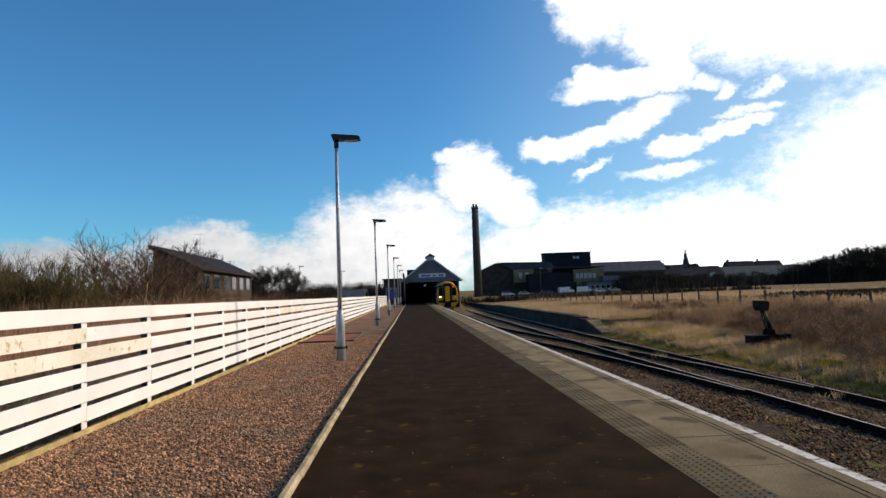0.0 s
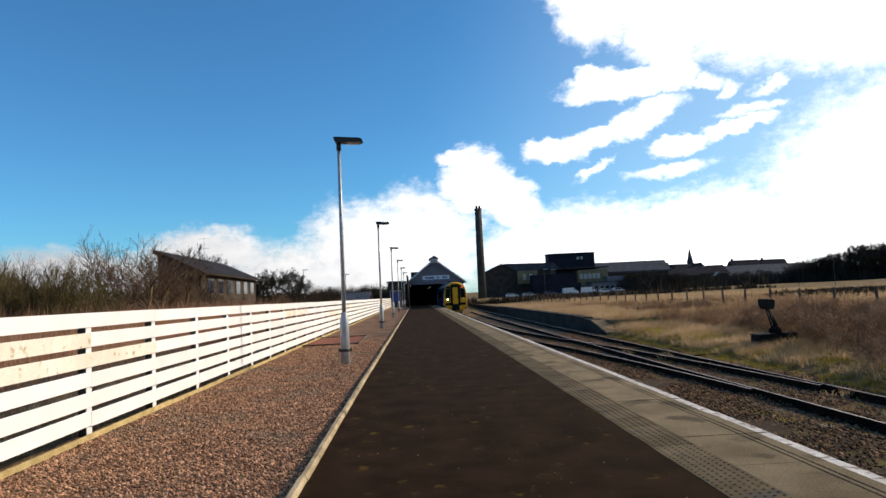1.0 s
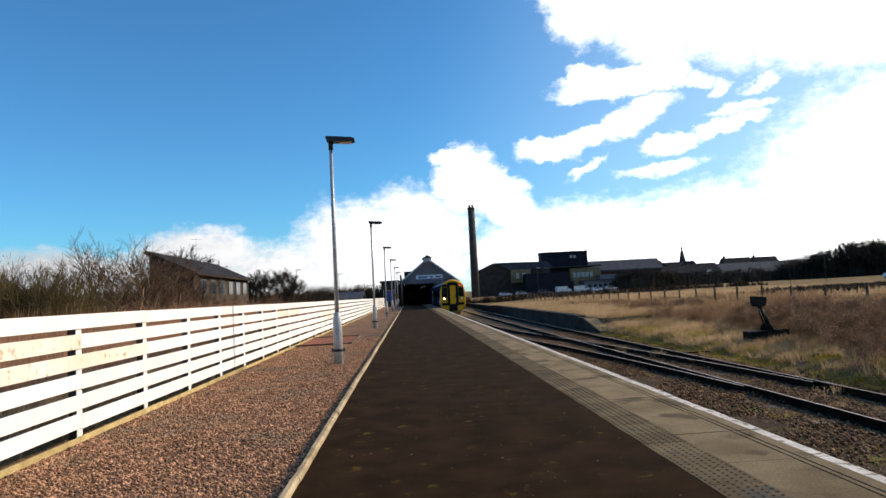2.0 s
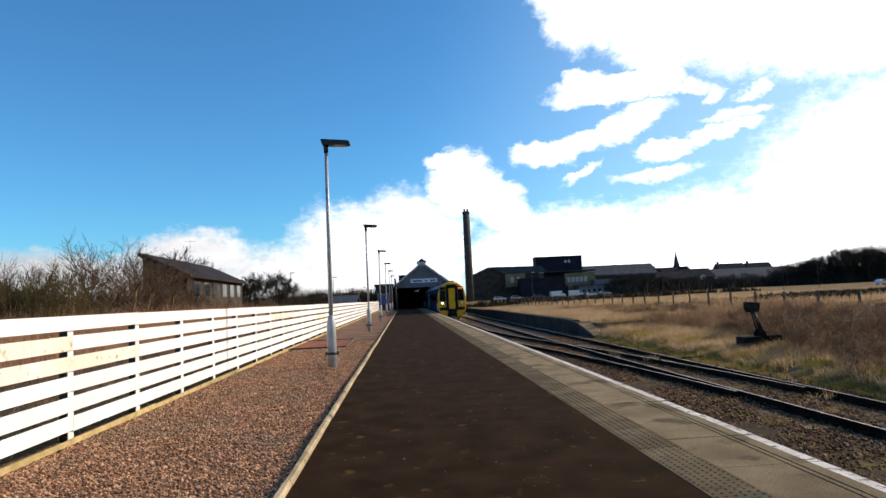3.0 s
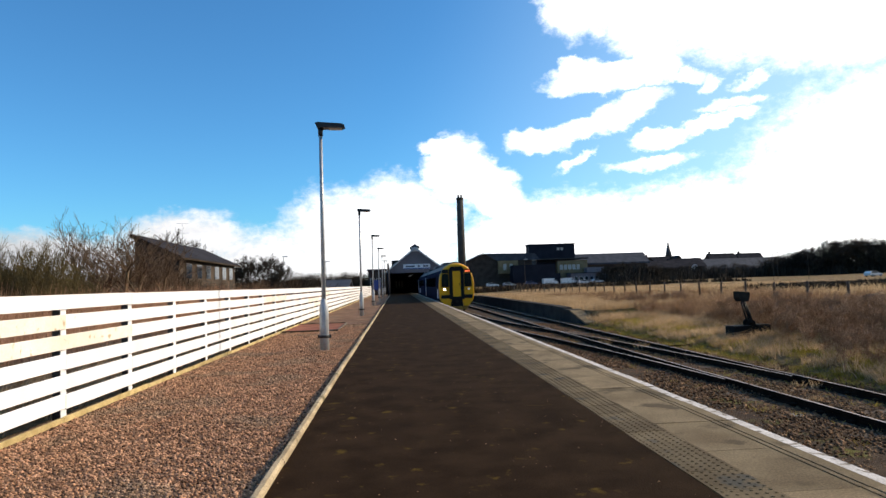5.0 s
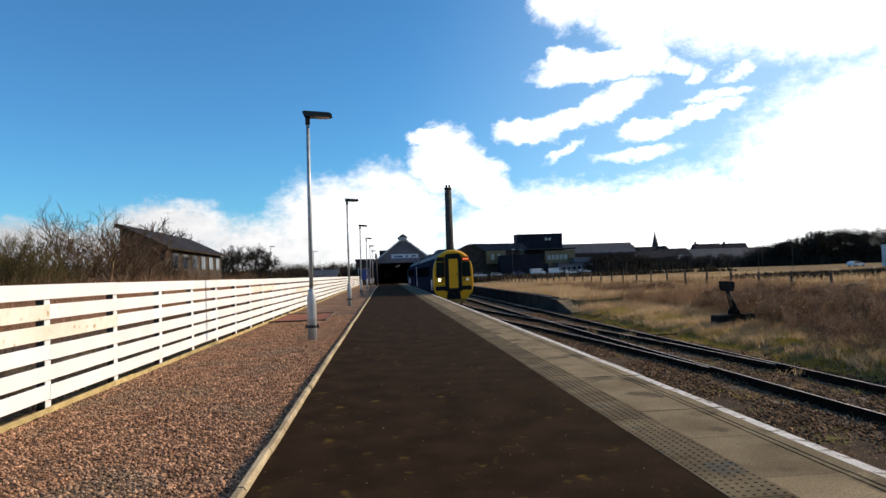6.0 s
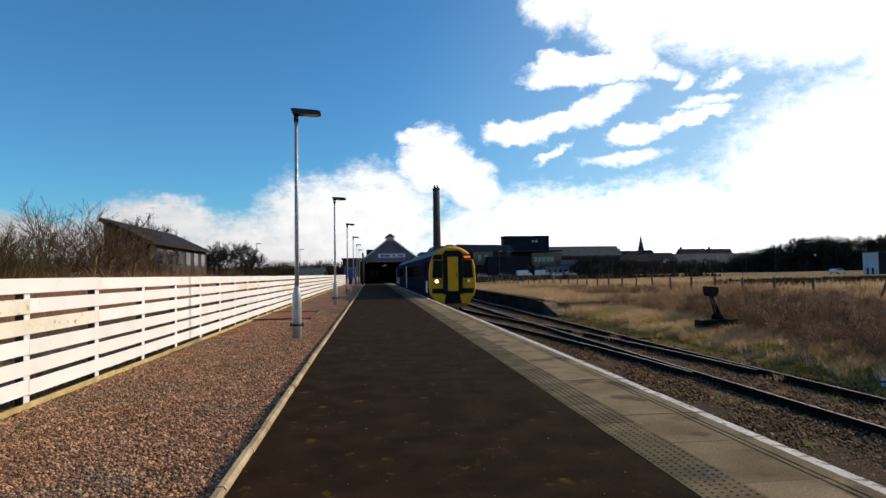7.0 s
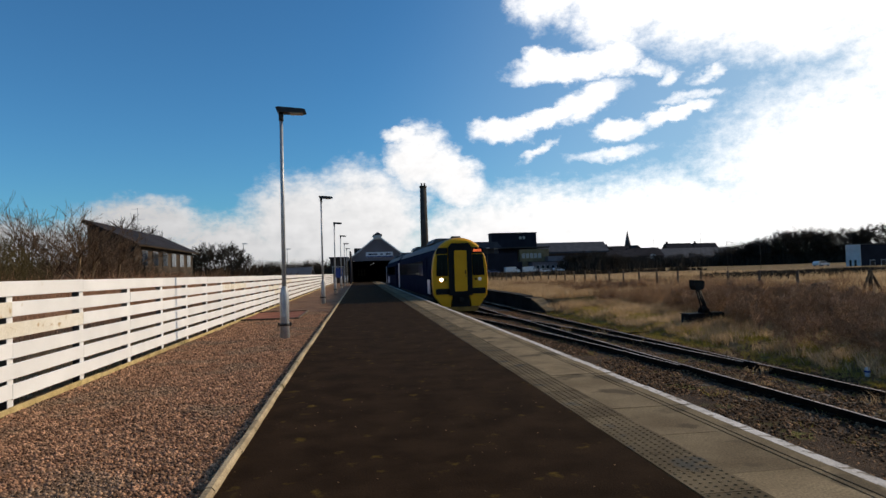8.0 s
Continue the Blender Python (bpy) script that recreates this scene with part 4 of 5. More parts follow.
    part("mast", tube([(139, 289.4, GZ), (139, 289.4, 4.0)], [0.2, 0.2], 8), M_STEEL, ds)
    # pale clad unit beyond the field
    u = tagged(new("clad_unit"), "small modern unit with pale and navy cladding", "building")
    part("wall", box(120.3, 120.5, 140, 144.6, -2.6, 4.3), M_PALE, u)
    part("side_wall", box(120.5, 134.0, 140, 144.6, -2.6, 4.2), M_NAVY, u)
    part("roof", box(120.2, 134.2, 139.8, 144.8, 4.3, 4.5), M_DARK, u)
    for wy in (141.2, 142.8):
        part("pane", box(120.27, 120.296, wy, wy + 0.7, -1.8, 0.6), M_PANE, u)
    windows(u, 122.0, 131.0, 140, -1.0, 1.2, 1.4, 3)
    # street lamps
    for x, y, h in ((92, 150, 6.0), (101, 150, 6.0), (118, 190, 7.0), (170, 300, 15.0), (150, 310, 13.0), (-19.0, 110, 6.5), (-13.5, 125, 6.0), (30.5, 150, 6.0)):
        st = tagged(new("street_lamp"), "thin distant steel street lamp", "street lamp", "street lamps")
        part("pole", tube([(x, y, GZ - 1), (x, y, h)], [0.07, 0.045], 6), M_CHIM, st)
        part("lantern", box(x - 0.15, x + 0.7, y - 0.15, y + 0.15, h - 0.05, h + 0.1), M_PALE, st)


make_far()


# ---------------------------------------------------------------- plants
def blades(spots, per, height, lean, width, spread_r, seed):
    """Tufts of pointed blades at (x, y, z) spots; each blade has two joints."""
    rng = np.random.default_rng(seed)
    spots = np.asarray(spots, float)
    n = len(spots) * per
    c = np.repeat(spots, per, 0)
    hs = np.repeat(0.6 + 0.7 * rng.random(len(spots)), per) * height * (0.5 + 0.7 * rng.random(n))
    ang, off = rng.random(n) * 6.283, rng.random(n) ** 0.6 * spread_r
    d = np.stack([np.cos(ang), np.sin(ang), np.zeros(n)], 1)
    base = c + d * off[:, None]
    la = ang + rng.normal(0, 0.6, n)
    ld = np.stack([np.cos(la), np.sin(la), np.zeros(n)], 1) * (lean * (0.3 + rng.random(n)) * hs)[:, None]
    side = np.stack([-np.sin(rng.random(n) * 6.283), np.cos(rng.random(n) * 6.283), np.zeros(n)], 1) * (width * (0.6 + 0.8 * rng.random(n)))[:, None]
    mid = base + ld * 0.35
    mid[:, 2] += hs * 0.6
    tip = base + ld
    tip[:, 2] += hs
    verts = np.stack([base - side, base + side, mid + side * 0.6, mid - side * 0.6, tip], 1).reshape(-1, 3)
    k = 5 * np.arange(n)[:, None]
    faces = np.concatenate([k + [0, 1, 2], k + [0, 2, 3], k + [3, 2, 4]], 0)
    return verts, faces


def scatter(n, x0, x1, y0, y1, seed, keep=0.0, scale=0.25, bias=1.0):
    """Spots on the ground in a rectangle, thinned into patches by noise."""
    rng, out = random.Random(seed), []
    while len(out) < n:
        x, y = rng.uniform(x0, x1), y0 + (y1 - y0) * rng.random() ** bias
        if noise.noise(Vector((x * scale, y * scale, seed * 1.7))) < keep + rng.uniform(-0.2, 0.2):
            continue
        out.append((x, y, ground_z(x, y) - 0.02))
    return out


def stuff(name, vf, mt, label, cat):
    return tagged(new(name, mesh_np(name, vf[0], vf[1], mt)), label, cat, kind="stuff")


def join_vf(*lots):
    vs, fs, n = [], [], 0
    for v, f in lots:
        vs.append(v)
        fs.append(f + n)
        n += len(v)
    return np.concatenate(vs), np.concatenate(fs)


def make_grass():
    stuff("dry_grass", join_vf(blades(scatter(4300, 9.9, 22, 30, 80, 1, -0.35, bias=1.4), 24, 0.35, 0.7, 0.009, 0.22, 1),
                               blades(scatter(1700, 11.2, 21.4, 13, 32, 13, -0.05, 0.4), 26, 0.33, 0.75, 0.005, 0.2, 13),
                               blades(scatter(1500, 9.6, 12.8, 8, 31, 2, -0.15, 0.7), 24, 0.24, 0.8, 0.006, 0.16, 2),
                               blades(scatter(3800, 22, 75, 20, 120, 3, -0.2, 0.08), 12, 0.5, 0.6, 0.02, 0.5, 3)), M_STRAW, "pale straw coloured dry winter grass", "grass")
    stuff("rushes", join_vf(blades(scatter(1500, 12.6, 21.3, 7, 34, 4, 0.0), 34, 0.62, 0.35, 0.006, 0.25, 4),
                            blades(scatter(900, 14, 30, 30, 60, 5, 0.15), 26, 0.55, 0.3, 0.01, 0.25, 5)), M_RUSH, "brown dead rushes and willowherb stems", "rushes")
    stuff("bank_rushes", join_vf(blades(scatter(900, -6.4, -4.9, 3, 36, 16, -0.45), 24, 1.0, 0.2, 0.006, 0.2, 16),
                                 blades(scatter(2500, -12, -6.4, 6, 38, 6, -0.45), 24, 1.3, 0.16, 0.008, 0.22, 6),
                                 blades(scatter(1500, -9, -4.1, 36, 95, 7, -0.45), 20, 0.95, 0.16, 0.012, 0.3, 7)), M_BANK, "reddish brown dead stems behind the white fence", "rushes")
    stuff("bank_grass", blades(scatter(2600, -6.8, -4.35, 3, 40, 8, -0.5), 24, 0.6, 0.5, 0.006, 0.2, 8), M_STRAW, "straw coloured grass behind the white fence", "grass")
    stuff("green_grass", join_vf(blades(scatter(3600, 9.1, 12.6, 6, 31, 9, -0.3, 0.5), 26, 0.12, 0.8, 0.005, 0.12, 9),
                                 blades(scatter(380, 6.0, 9.2, 5, 26, 10, 0.05, 0.8), 16, 0.09, 0.8, 0.004, 0.08, 10),
                                 blades(scatter(700, 12, 18, 7, 24, 11, 0.1, 0.4), 20, 0.2, 0.8, 0.006, 0.15, 11)), M_GREEN, "short green grass and moss beside the track", "grass")
    spots = [(x, y, BED_Z + 0.03 + fall(y)) for x, y, _ in scatter(38, 7.0, 9.1, 6, 24, 12, 0.0, 0.9)]
    stuff("track_weeds", blades(spots, 30, 0.17, 0.9, 0.004, 0.12, 12), M_STRAW, "dry weeds growing between the rails", "weeds")


make_grass()


def limbs(seed, height, spread_a, levels, stems, r0, wander=0.25, ratio=0.72, kids=(2, 3), droop=0.0):
    """Segments of a bare branching plant that stands at the origin."""
    rng, segs = random.Random(seed), []

    def grow(p, d, length, r, level):
        steps = 3
        for _ in range(steps):
            d = (d + Vector((rng.uniform(-1, 1), rng.uniform(-1, 1), rng.uniform(-0.6, 0.7) - droop * level * 0.25)) * wander).normalized()
            q = p + d * (length / steps)
            r2 = r * 0.86
            segs.append((p, q, r, r2))
            p, r = q, r2
            if level < levels - 1 and rng.random() < 0.55:
                e = (d + Vector((rng.uniform(-1, 1), rng.uniform(-1, 1), rng.uniform(-0.1, 0.8))) * spread_a).normalized()
                grow(p, e, length * ratio * rng.uniform(0.7, 1.1), r * 0.6, level + 1)
        if level < levels - 1:
            for _ in range(rng.randint(*kids)):
                e = (d + Vector((rng.uniform(-1, 1), rng.uniform(-1, 1), rng.uniform(-0.2, 0.6))) * spread_a).normalized()
                grow(p, e, length * ratio * rng.uniform(0.75, 1.1), r * 0.72, level + 1)

    for _ in range(stems):
        d = Vector((rng.uniform(-1, 1) * spread_a * 0.7, rng.uniform(-1, 1) * spread_a * 0.7, 1)).normalized()
        off = Vector((rng.uniform(-1, 1), rng.uniform(-1, 1), 0)) * (0.12 * (stems - 1))
        grow(off, d, height * (1 - ratio) / (1 - ratio ** levels) * rng.uniform(0.9, 1.15), r0, 0)
    # stand it upright over its foot, at its full height
    top = max(q.z for _, q, _, _ in segs)
    mean = sum((q for _, q, _, _ in segs), Vector()) / len(segs)
    k = height / top

    def true(p):
        return Vector((p.x - mean.x * p.z / mean.z, p.y - mean.y * p.z / mean.z, p.z)) * k

    return [(true(p), true(q), a, b) for p, q, a, b in segs]


def segs_mesh(name, segs, mt, least=0.004):
    p = np.array([s[0] for s in segs], float)
    q = np.array([s[1] for s in segs], float)
    r = np.maximum(np.array([(s[2], s[3]) for s in segs], float), least)
    d = q - p
    d /= np.linalg.norm(d, axis=1, keepdims=True) + 1e-9
    up = np.where(np.abs(d[:, 2:3]) > 0.9, np.array([[1.0, 0, 0]]), np.array([[0, 0, 1.0]]))
    a = np.cross(d, up)
    a /= np.linalg.norm(a, axis=1, keepdims=True) + 1e-9
    b = np.cross(d, a)
    rows = []
    for base, rad in ((p, r[:, 0:1]), (q, r[:, 1:2])):
        for k in range(3):
            t = 2 * math.pi * k / 3
            rows.append(base + (a * math.cos(t) + b * math.sin(t)) * rad)
    verts = np.stack(rows, 1).reshape(-1, 3)
    k = 6 * np.arange(len(segs))[:, None]
    faces = np.concatenate([k + [0, 1, 4, 3], k + [1, 2, 5, 4], k + [2, 0, 3, 5]], 0)
    return mesh_np(name, verts, faces, mt)


def plant(name, label, cat, me_list, x, y, z, turn, size, group="", wide=1.0):
    ob = tagged(new(name), label, cat, group)
    ob.matrix_basis = pose(x, y, z, 0, 0, turn) @ Matrix.Diagonal((size * wide, size * wide, size, 1))
    for nm, me in me_list:
        c = new(nm, me)
        c.parent = ob
        if name != "bare_tree" and nm == "crown" or name in ("thicket", "bramble"):
            tagged(c, kind="stuff")
    return ob


def split_levels(segs, cut):
    return [s for s in segs if s[2] >= cut], [s for s in segs if s[2] < cut]


def make_plants():
    # bare tree that stands over the fence
    for seed, x, y, h, turn in ((22, -11.2, 24.2, 4.55, 30), (24, -10.4, 24.8, 4.35, 60), (25, -9.7, 25.4, 3.7, 140)):
        trunk, crown = split_levels(limbs(seed, h, 0.85, 5, 3, 0.10, 0.2, 0.78, (2, 3)), 0.022)
        plant("bare_tree", "small bare winter tree with pale spreading limbs", "tree", [("trunk", segs_mesh("trunk", trunk, M_BARKPALE)), ("crown", segs_mesh("crown", crown, M_BARK, 0.005))], x, y, -0.15, turn, 1.0, "trees behind the fence", 1.0)
    dense = []
    for seed in (31, 32, 33):
        t, c = split_levels(limbs(seed, 3.3, 0.85, 5, 11, 0.05, 0.28, 0.74), 0.016)
        dense.append([("trunk", segs_mesh("trunk", t, M_BARKPALE)), ("crown", segs_mesh("crown", c, M_BARK, 0.006))])
    t, c = split_levels(limbs(34, 3.3, 0.9, 5, 17, 0.034, 0.3, 0.75), 0.015)
    olive = [("trunk", segs_mesh("trunk", t, M_OLIVE)), ("crown", segs_mesh("crown", c, M_OLIVE, 0.006))]
    rng = random.Random(40)
    for x, y, s in ((-10.6, 19.0, 1.0), (-11.7, 19.6, 0.95), (-12.9, 19.2, 1.0), (-9.9, 18.9, 0.62), (-12.6, 22.5, 0.9), (-13.9, 23.5, 1.0), (-11.1, 20.4, 0.95), (-10.2, 20.0, 0.78), (-13.5, 33.0, 0.95), (-14.6, 35.0, 1.0), (-12.2, 31.4, 0.9), (-15.6, 34.0, 0.95), (-12.6, 32.0, 0.95), (-13.0, 36.0, 1.1), (-14.5, 39.0, 1.15), (-15.6, 41.5, 1.2), (-13.6, 34.2, 1.0), (-12.9, 40.5, 0.95),
                    (-11.9, 30.0, 0.95), (-11.0, 30.5, 0.9), (-10.2, 30.2, 0.72), (-12.9, 31.0, 0.95), (-11.6, 33.0, 0.95), (-10.4, 34.0, 0.72), (-12.3, 36.0, 0.9),
                    (-9.3, 31.0, 0.5), (-9.2, 34.0, 0.45), (-10.0, 37.0, 0.55), (-9.3, 40.0, 0.45), (-11.3, 40.0, 0.7), (-10.5, 44.0, 0.5), (-9.5, 47.0, 0.45), (-12.5, 46.0, 0.75),
                    (-11.0, 52.0, 0.5), (-10.0, 57.0, 0.5), (-12.5, 60.0, 0.8), (-15.0, 44.0, 0.95), (-17.0, 43.0, 1.0), (-14.0, 41.0, 0.9), (-18.5, 40.0, 0.95), (-16.5, 36.0, 0.9), (-20.5, 40.0, 1.1), (-23.0, 42.0, 1.2), (-26.0, 45.0, 1.3)):
        plant("thicket", "dense bare mossy thorn bush" if y < 21 else "dense bare brown thorn bush", "bush", olive if y < 21 else dense[rng.randrange(3)], x, y, ground_z(x, y) - 0.1, rng.uniform(0, 360), s * rng.uniform(0.8, 1.1), "bushes behind the fence", 0.6)
    # brown scrub in the field
    low = []
    for seed in (51, 52):
        low.append([("crown", segs_mesh("crown", limbs(seed, 1.0, 0.95, 5, 16, 0.012, 0.35, 0.75), M_SCRUB, 0.004))])
    clumps = [(15.5, 36.0, 0.9), (18.0, 42.0, 0.9), (14.8, 38.5, 0.8), (13.2, 31.0, 0.8)]
    while len(clumps) < 58:
        x, y = rng.uniform(10.4, 21.0), rng.uniform(9.5, 26)
        if x > 10.5 + max(0.0, y - 11.0) * 0.27 and not (x > 17.5 and y > 20) and noise.noise(Vector((x * 0.3, y * 0.3, 8.0))) > -0.3:
            clumps.append((x, y, rng.uniform(0.65, 1.25)))
    for x, y, s in clumps:
        plant("bramble", "low dark brown bramble clump in the field", "bush", low[rng.randrange(2)], x, y, ground_z(x, y) - 0.05, rng.uniform(0, 360), s, "brambles in the field")
    # winter trees far off
    far = []
    for seed in (61, 62, 63):
        t, c = split_levels(limbs(seed, 10.0, 1.0, 6, 2, 0.26, 0.22, 0.77, (2, 3)), 0.09)
        far.append([("trunk", segs_mesh("trunk", t, M_WOOD_FAR)), ("crown", segs_mesh("crown", c, M_WOOD_FAR, 0.02))])
    spots = [(-26.5, 76, 0.98), (-23.0, 77, 0.92), (-33.5, 118, 0.95), (-30, 122, 1.0), (-27, 119, 0.95), (-23.6, 121, 1.02), (-21.5, 118, 0.9), (-38, 125, 1.0), (-44, 130, 1.0), (-17, 124, 0.55), (-13.5, 128, 0.52), (-10.5, 126, 0.55), (-7.5, 130, 0.5), (-5, 135, 0.48)]
    spots += [(157, 255, 0.95), (164, 258, 1.1), (170, 255, 1.35), (176, 256, 1.55), (182, 254, 1.6), (187, 257, 1.68), (192, 255, 1.75), (197, 257, 1.75), (203, 254, 1.65), (209, 257, 1.65), (216, 252, 1.7), (222, 256, 1.75), (229, 253, 1.75), (237, 250, 1.75), (246, 254, 1.65), (150, 268, 0.8)]
    spots += [(78, 231, 0.78), (84, 233, 0.85), (90, 230, 0.85), (96, 232, 0.8), (101, 236, 0.72), (107, 240, 0.7), (115, 250, 0.7), (124, 255, 0.7), (136, 262, 0.7)]
    thin = []
    for seed in (64, 65):
        t, c = split_levels(limbs(seed, 10.0, 0.8, 6, 1, 0.24, 0.22, 0.77, (2, 3)), 0.09)
        thin.append([("trunk", segs_mesh("trunk", t, M_WOOD_FAR)), ("crown", segs_mesh("crown", c, M_WOOD_FAR, 0.022))])
    for x, y, s in spots:
        plant("winter_tree", "dark leafless tree far beyond the station", "tree", (thin[rng.randrange(2)] if x < 0 else far[rng.randrange(3)]), x, y, -1.8, rng.uniform(0, 360), s * rng.uniform(0.93, 1.07), "distant trees")
    # dark hedges and scrub lines far off
    def scrub(n, line, h, wide, seed):
        g = random.Random(seed)
        out = []
        for _ in range(n):
            t = g.random() * (len(line) - 1)
            i = min(int(t), len(line) - 2)
            a, b = line[i], line[i + 1]
            x, y = a[0] + (b[0] - a[0]) * (t - i) + g.gauss(0, wide), a[1] + (b[1] - a[1]) * (t - i) + g.gauss(0, wide)
            out.append((x, y, ground_z(x, y) - 0.1))
        return blades(out, 26, h, 0.35, 0.09, h * 0.5, seed)

    stuff("field_scrub", join_vf(scrub(2000, [(36, 58), (50, 62), (66, 66), (110, 80)], 0.6, 2.2, 71), scrub(260, [(12, 120), (40, 150), (90, 160)], 1.2, 2.0, 75)), M_HEDGE, "dark scrub along a ditch across the field", "scrub")
    stuff("far_hedge", join_vf(scrub(1000, [(-70, 120), (-30, 132), (-6, 145)], 4.0, 2.0, 72), scrub(300, [(-13.5, 58), (-11, 80), (-8.5, 104)], 1.7, 1.2, 77), scrub(300, [(-60, 60), (-24, 46), (-21, 40)], 2.2, 2.0, 73), scrub(260, [(-20.5, 37), (-16.0, 38.5), (-12.8, 39)], 2.1, 0.9, 78)), M_HEDGE, "dark far hedge beside the station", "hedge")
    stuff("far_woodland", join_vf(scrub(1500, [(80, 228), (112, 245), (150, 262), (260, 250), (420, 240)], 4.2, 3.0, 74), scrub(1400, [(164, 266), (190, 268), (260, 264), (420, 256)], 7.8, 3.0, 76)), M_WOOD_FAR, "dark far woodland on the skyline", "woodland")


make_plants()


# ---------------------------------------------------------------- trackside things
def make_trackside():
    # disused platform with a ramp
    old = tagged(new("old_platform"), "disused dark stone platform with a ramped end", "platform", kind="structure")
    line = [(31.4, -1.3), (31.6, -0.98), (34.2, -0.47), (36.5, -0.36), (60, -0.40), (115, -0.60), (115, -1.7)]
    part("wall", prism(line, 9.40, 9.80, "x"), M_OLDWALL, old)
    part("ramp_slab", prism([(31.5, -0.985), (31.5, -0.90), (34.2, -0.40), (34.2, -0.465)], 9.34, 10.0, "x"), M_CONC, old, "pale concrete ramp slab")
    for i in range(26):
        y = 34.25 + 1.5 * i
        z = -0.47 + 0.11 * smooth(34.2, 36.5, y) - 0.0018 * max(0, y - 36.5) + 0.03
        part("edge_stone", box(9.33, 9.86, y, y + 1.47, z - 0.05, z + 0.06, 0.012), M_OLDWALL, old)
    # hand point lever with a weighted arm
    lv = tagged(new("point_lever"), "black iron point lever with a raised weight beside the track", "lever")
    lv.matrix_basis = pose(11.35, 20.5, -0.88, 0, 0, 8)
    part("base_box", box(-0.45, 0.18, -0.22, 0.25, 0.0, 0.46, 0.025), M_IRON, lv)
    part("lid", box(-0.47, 0.20, -0.24, 0.27, 0.462, 0.49, 0.008), M_IRON, lv)
    part("rod_box", box(0.50, 1.0, -0.16, 0.2, 0.0, 0.50, 0.02), M_IRON, lv)
    part("bracket", prism([(0.10, 0.0), (0.50, 0.0), (0.44, 0.62), (0.28, 0.72), (0.16, 0.62)], -0.10, -0.05), M_IRON, lv)
    part("bracket", prism([(0.10, 0.0), (0.50, 0.0), (0.44, 0.62), (0.28, 0.72), (0.16, 0.62)], 0.09, 0.14), M_IRON, lv)
    part("arm", tube([(0.22, -0.06, 0.45), (0.10, -0.06, 0.85), (-0.02, -0.06, 1.28)], [0.032, 0.03, 0.03], 8), M_IRON, lv)
    part("arm", tube([(0.40, 0.04, 0.3), (0.34, 0.04, 0.80), (0.24, 0.04, 1.02), (0.16, 0.04, 1.28)], [0.085, 0.075, 0.065, 0.055], 10), M_IRON, lv)
    part("stay", tube([(0.30, -0.02, 0.5), (0.12, -0.02, 1.26)], [0.022, 0.022], 6), M_IRON, lv)
    part("weight", prism([(-0.07, 1.28), (0.20, 1.28), (0.26, 1.42), (0.26, 1.58), (-0.15, 1.62), (-0.15, 1.42)], -0.14, 0.14), M_IRON, lv, "cast iron weight")
    part("spindle", tube([(0.3, -0.2, 0.56), (0.3, 0.25, 0.56)], [0.05, 0.05], 10), M_RAIL, lv)
    rod = tagged(part("point_rod", tube([(8.4, 20.3, -0.96), (11.0, 20.4, -0.90)], [0.02, 0.02], 6), M_RAIL), "thin rusty rod between lever and rails", "rod")
    # field fence
    ff = tagged(new("field_fence"), "weathered timber post and wire field fence", "fence")
    rng = random.Random(3)
    bm = tube([(0, 0, -0.4), (0, 0, 1.12), (0, 0, 1.15)], [0.075, 0.07, 0.04], 7)
    me = bpy.data.meshes.new("post")
    bm.to_mesh(me)
    bm.free()
    me.materials.append(M_SLEEPER)
    tops = []
    for i in range(30):
        y = 29.1 + 3.0 * i
        ob = new("post", me)
        ob.parent = ff
        ob.matrix_basis = pose(21.5, y, 0.80 - 1.15 - 0.0022 * (y - 29) + rng.uniform(-0.05, 0.05), rng.uniform(-2, 2), rng.uniform(-3, 3), rng.uniform(0, 90))
        tops.append((21.5, y, 0.80 - 0.0022 * (y - 29)))
    for h in (0.12, 0.42, 0.72):
        part("wire", tube([(21.44, tops[0][1], tops[0][2] - h), (21.44, tops[-1][1], tops[-1][2] - h)], [0.004, 0.004], 4), M_SLEEPER, ff)
    st = tagged(new("strainer_post"), "timber strainer post with two slanting struts", "post")
    part("post", tube([(21.9, 25.0, -0.8), (21.9, 25.0, 0.78)], [0.085, 0.08], 8), M_HEDGE, st)
    for dx, dy in ((-0.95, -0.3), (1.0, 0.2)):
        part("strut", tube([(21.9 + dx, 25 + dy, -0.75), (21.9, 25.0, 0.72)], [0.06, 0.055], 8), M_HEDGE, st)
    for k in range(2):
        lg = tagged(part("log", tube([(20.0 + 0.2 * k, 26.0 + 0.3 * k, -0.02 + 0.1 * k), (21.2 + 0.1 * k, 26.4 + 0.3 * k, 0.02 + 0.16 * k)], [0.14, 0.12], 9), M_BARK), "dark cut log lying in the grass", "log", "logs in the field")
    mk = tagged(new("track_marker"), "small white plastic marker box on the grass", "marker")
    part("box", box(9.50, 9.575, 11.06, 11.13, -0.92, -0.74, 0.012), M_PALE, mk)
    part("band", box(9.496, 9.579, 11.056, 11.134, -0.84, -0.80, 0.003), M_BLUE, mk)
    # bed let into the gravel strip
    bd = tagged(new("gravel_bed"), "reddish rectangular bed edged with timber in the gravel", "bed")
    part("infill", box(-3.65, -1.95, 20.65, 24.35, -0.15, -0.05), M_REDBED, bd)
    for x0, x1, y0, y1 in ((-1.95, -1.89, 20.6, 24.4), (-3.66, -1.95, 20.6, 20.65), (-3.66, -1.95, 24.35, 24.4)):
        part("edging", box(x0, x1, y0, y1, -0.16, -0.02, 0.004), M_SLEEPER, bd)


M_REDBED = surface("red_bed", (0.20, 0.075, 0.045), (0.28, 0.11, 0.07), 2, 0.9, 0.5, 40)
make_trackside()


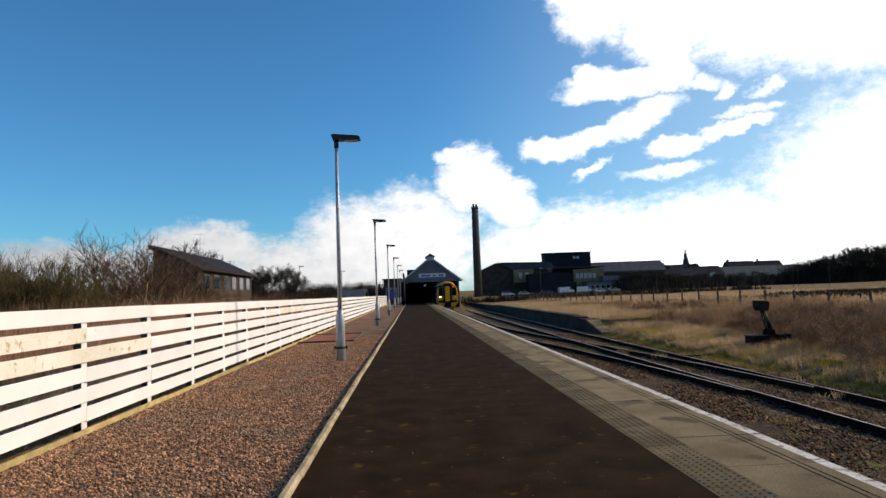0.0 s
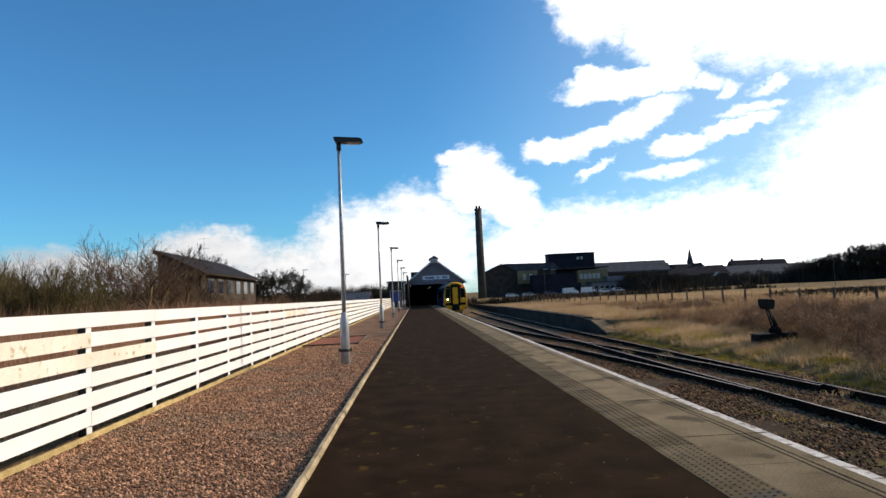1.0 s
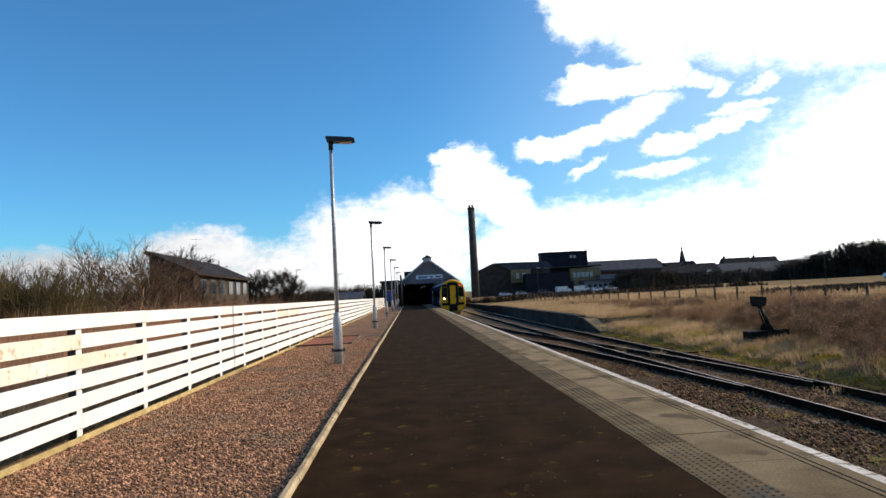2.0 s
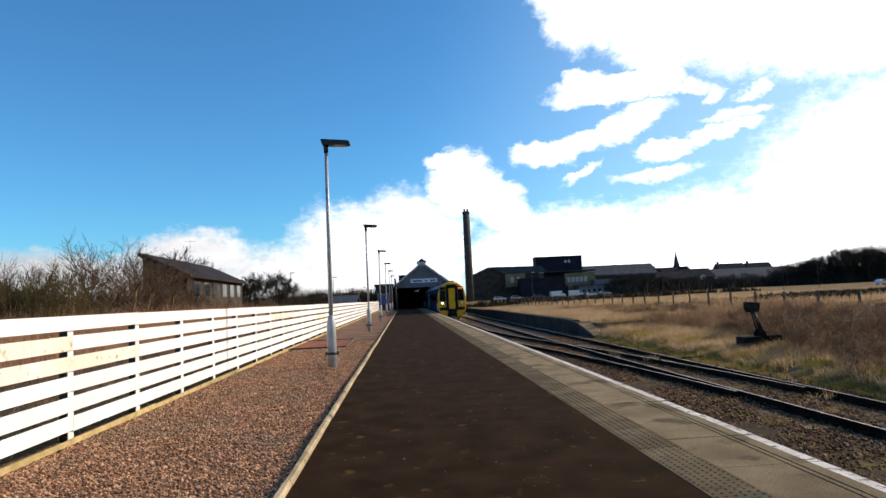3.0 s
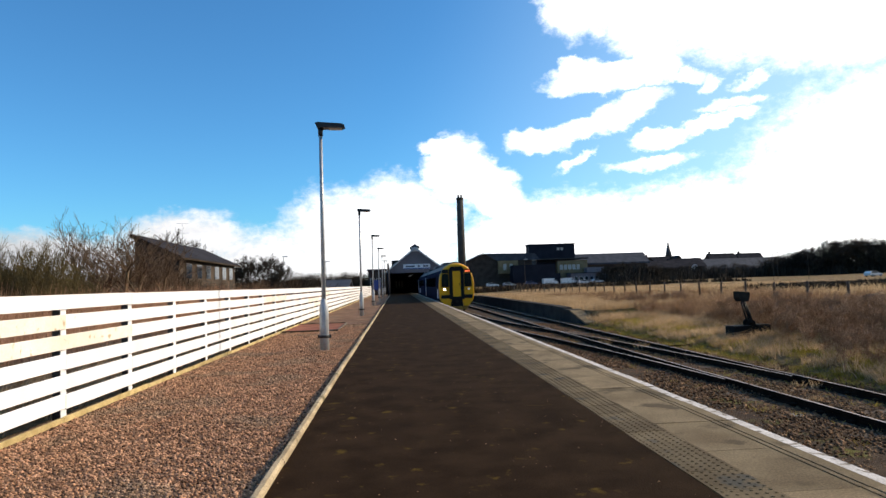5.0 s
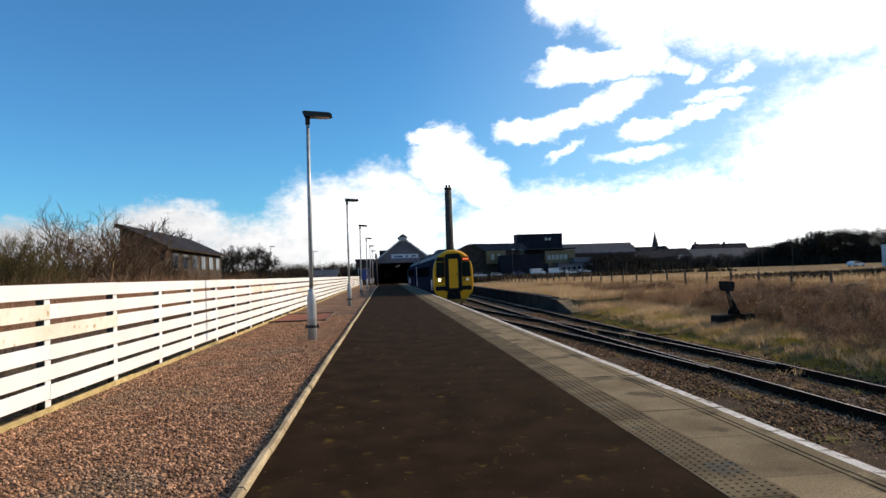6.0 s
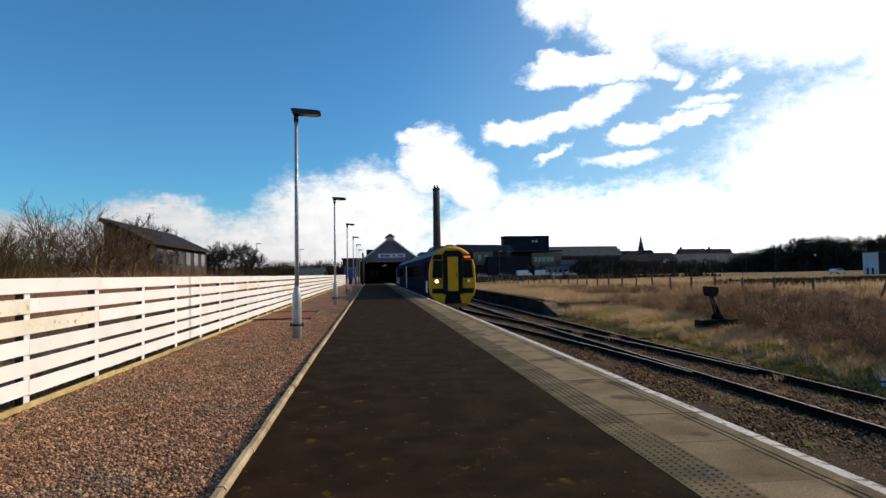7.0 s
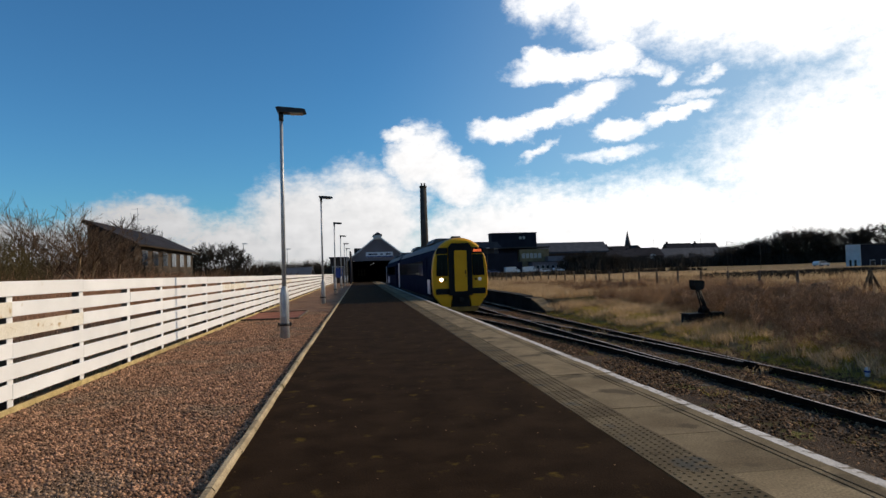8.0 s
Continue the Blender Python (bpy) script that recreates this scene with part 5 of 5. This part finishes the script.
# ---------------------------------------------------------------- building behind the fence, cars
def make_lodge():
    h = tagged(new("lodge"), "long low building with a dark slate roof behind bushes", "building")
    h.matrix_basis = pose(-18.87, 48.0, 0.0, 0, 0, 2.7)
    part("wall", box(-0.25, 2.9, 0.5, 20.5, -1.2, 3.75), M_TAN_OLD, h)
    part("upper_wall", prism([(-0.25, 3.75), (2.9, 3.75), (2.9, 3.85), (-0.25, 5.30)], 0.5, 20.5), M_TAN_OLD, h)
    part("roof", prism([(-0.4, 5.47), (-0.4, 5.64), (3.25, 3.86), (3.25, 3.69)], 0.0, 21.2), M_SLATE_DARK, h)
    part("verge_board", prism([(-0.4, 5.34), (-0.4, 5.59), (3.25, 3.81), (3.25, 3.57)], -0.05, -0.004), M_HEDGE, h)
    part("gutter", tube([(3.32, -0.1, 3.70), (3.32, 21.3, 3.70)], [0.07, 0.07], 6), M_HEDGE, h)
    for i in range(6):
        y = 2.0 + 3.1 * i
        w = part("window", box(2.904, 2.96, y, y + 1.7, 2.2, 3.5), M_SLEEPER, h)
        for q in (0.08, 0.89):
            part("pane", box(2.964, 2.985, y + q, y + q + 0.73, 2.28, 3.42), M_PANE, w)
    part("aerial", tube([(0.0, 12.0, 5.4), (0.0, 12.0, 7.6)], [0.022, 0.016], 5), M_STEEL, h)
    for z in (6.6, 7.5):
        part("aerial_bar", tube([(-0.5, 12.0, z), (0.6, 12.0, z)], [0.013, 0.013], 5), M_STEEL, h)
    gable_house("outbuilding", "small pale roofed outbuilding beyond the fence", -9.2, -6.4, 82, 90, -0.8, 1.2, 1.9, M_BRICK, M_SLATE, "x")


M_TAN_OLD = surface("old_tan_brick", (0.05, 0.038, 0.029), (0.08, 0.062, 0.047), 0.6, 0.9, 0.3, 9)
make_lodge()


def make_vehicle(van, paint, label):
    v = tagged(new("parked_van" if van else "parked_car"), label, "van" if van else "car", "parked vehicles")
    if van:
        line = [(-2.6, 0.35), (-2.6, 2.2), (1.2, 2.3), (1.9, 1.35), (2.6, 1.15), (2.7, 0.35)]
        glass = [(1.0, 1.4), (1.15, 2.1), (1.75, 1.4)]
    else:
        line = [(-2.1, 0.35), (-2.15, 0.95), (-1.6, 1.42), (0.3, 1.46), (1.05, 0.98), (2.0, 0.85), (2.1, 0.35)]
        glass = [(-1.7, 1.0), (-1.45, 1.36), (0.22, 1.38), (0.85, 1.0)]
    part("body", prism(line, -0.9, 0.9), paint, v).matrix_basis = pose(0, 0, 0)
    for s in (-1, 1):
        part("side_glass", prism(glass, s * 0.9 - 0.012, s * 0.9 + 0.012), M_PANE, v)
        for x in (-1.35, 1.4):
            wh = part("wheel", tube([(x, s * 0.72, 0.33), (x, s * 0.92, 0.33)], [0.33, 0.33], 14), M_BLACK, v)
            part("rim", tube([(x, s * 0.921, 0.33), (x, s * 0.93, 0.33)], [0.19, 0.19], 10), M_STEEL, wh)
    return v


M_PAINTS = [surface("white_car_paint", (0.68, 0.68, 0.68), (0.74, 0.74, 0.74), 2, 0.3, 0.01, 60), surface("silver_car_paint", (0.35, 0.36, 0.38), (0.4, 0.41, 0.43), 2, 0.3, 0.01, 60), surface("blue_car_paint", (0.04, 0.07, 0.16), (0.05, 0.08, 0.18), 2, 0.3, 0.01, 60)]
for k, (van, x, y, p, turn) in enumerate(((1, 53.0, 218, 0, 5), (1, 60.0, 220, 0, -8), (0, 66.0, 221, 0, 0), (0, 71.0, 222, 1, 10), (0, 46.0, 216, 2, 0), (0, 38.0, 214, 1, 4), (0, 32.0, 212, 0, -5), (0, 124.0, 158, 0, 12))):
    car = make_vehicle(van, M_PAINTS[p], ("white" if p == 0 else "silver" if p == 1 else "dark blue") + " parked " + ("van" if van else "car") + " far beyond the field")
    car.matrix_basis = pose(x, y, ground_z(x, y) - (0.0), 0, 0, turn)

motions()
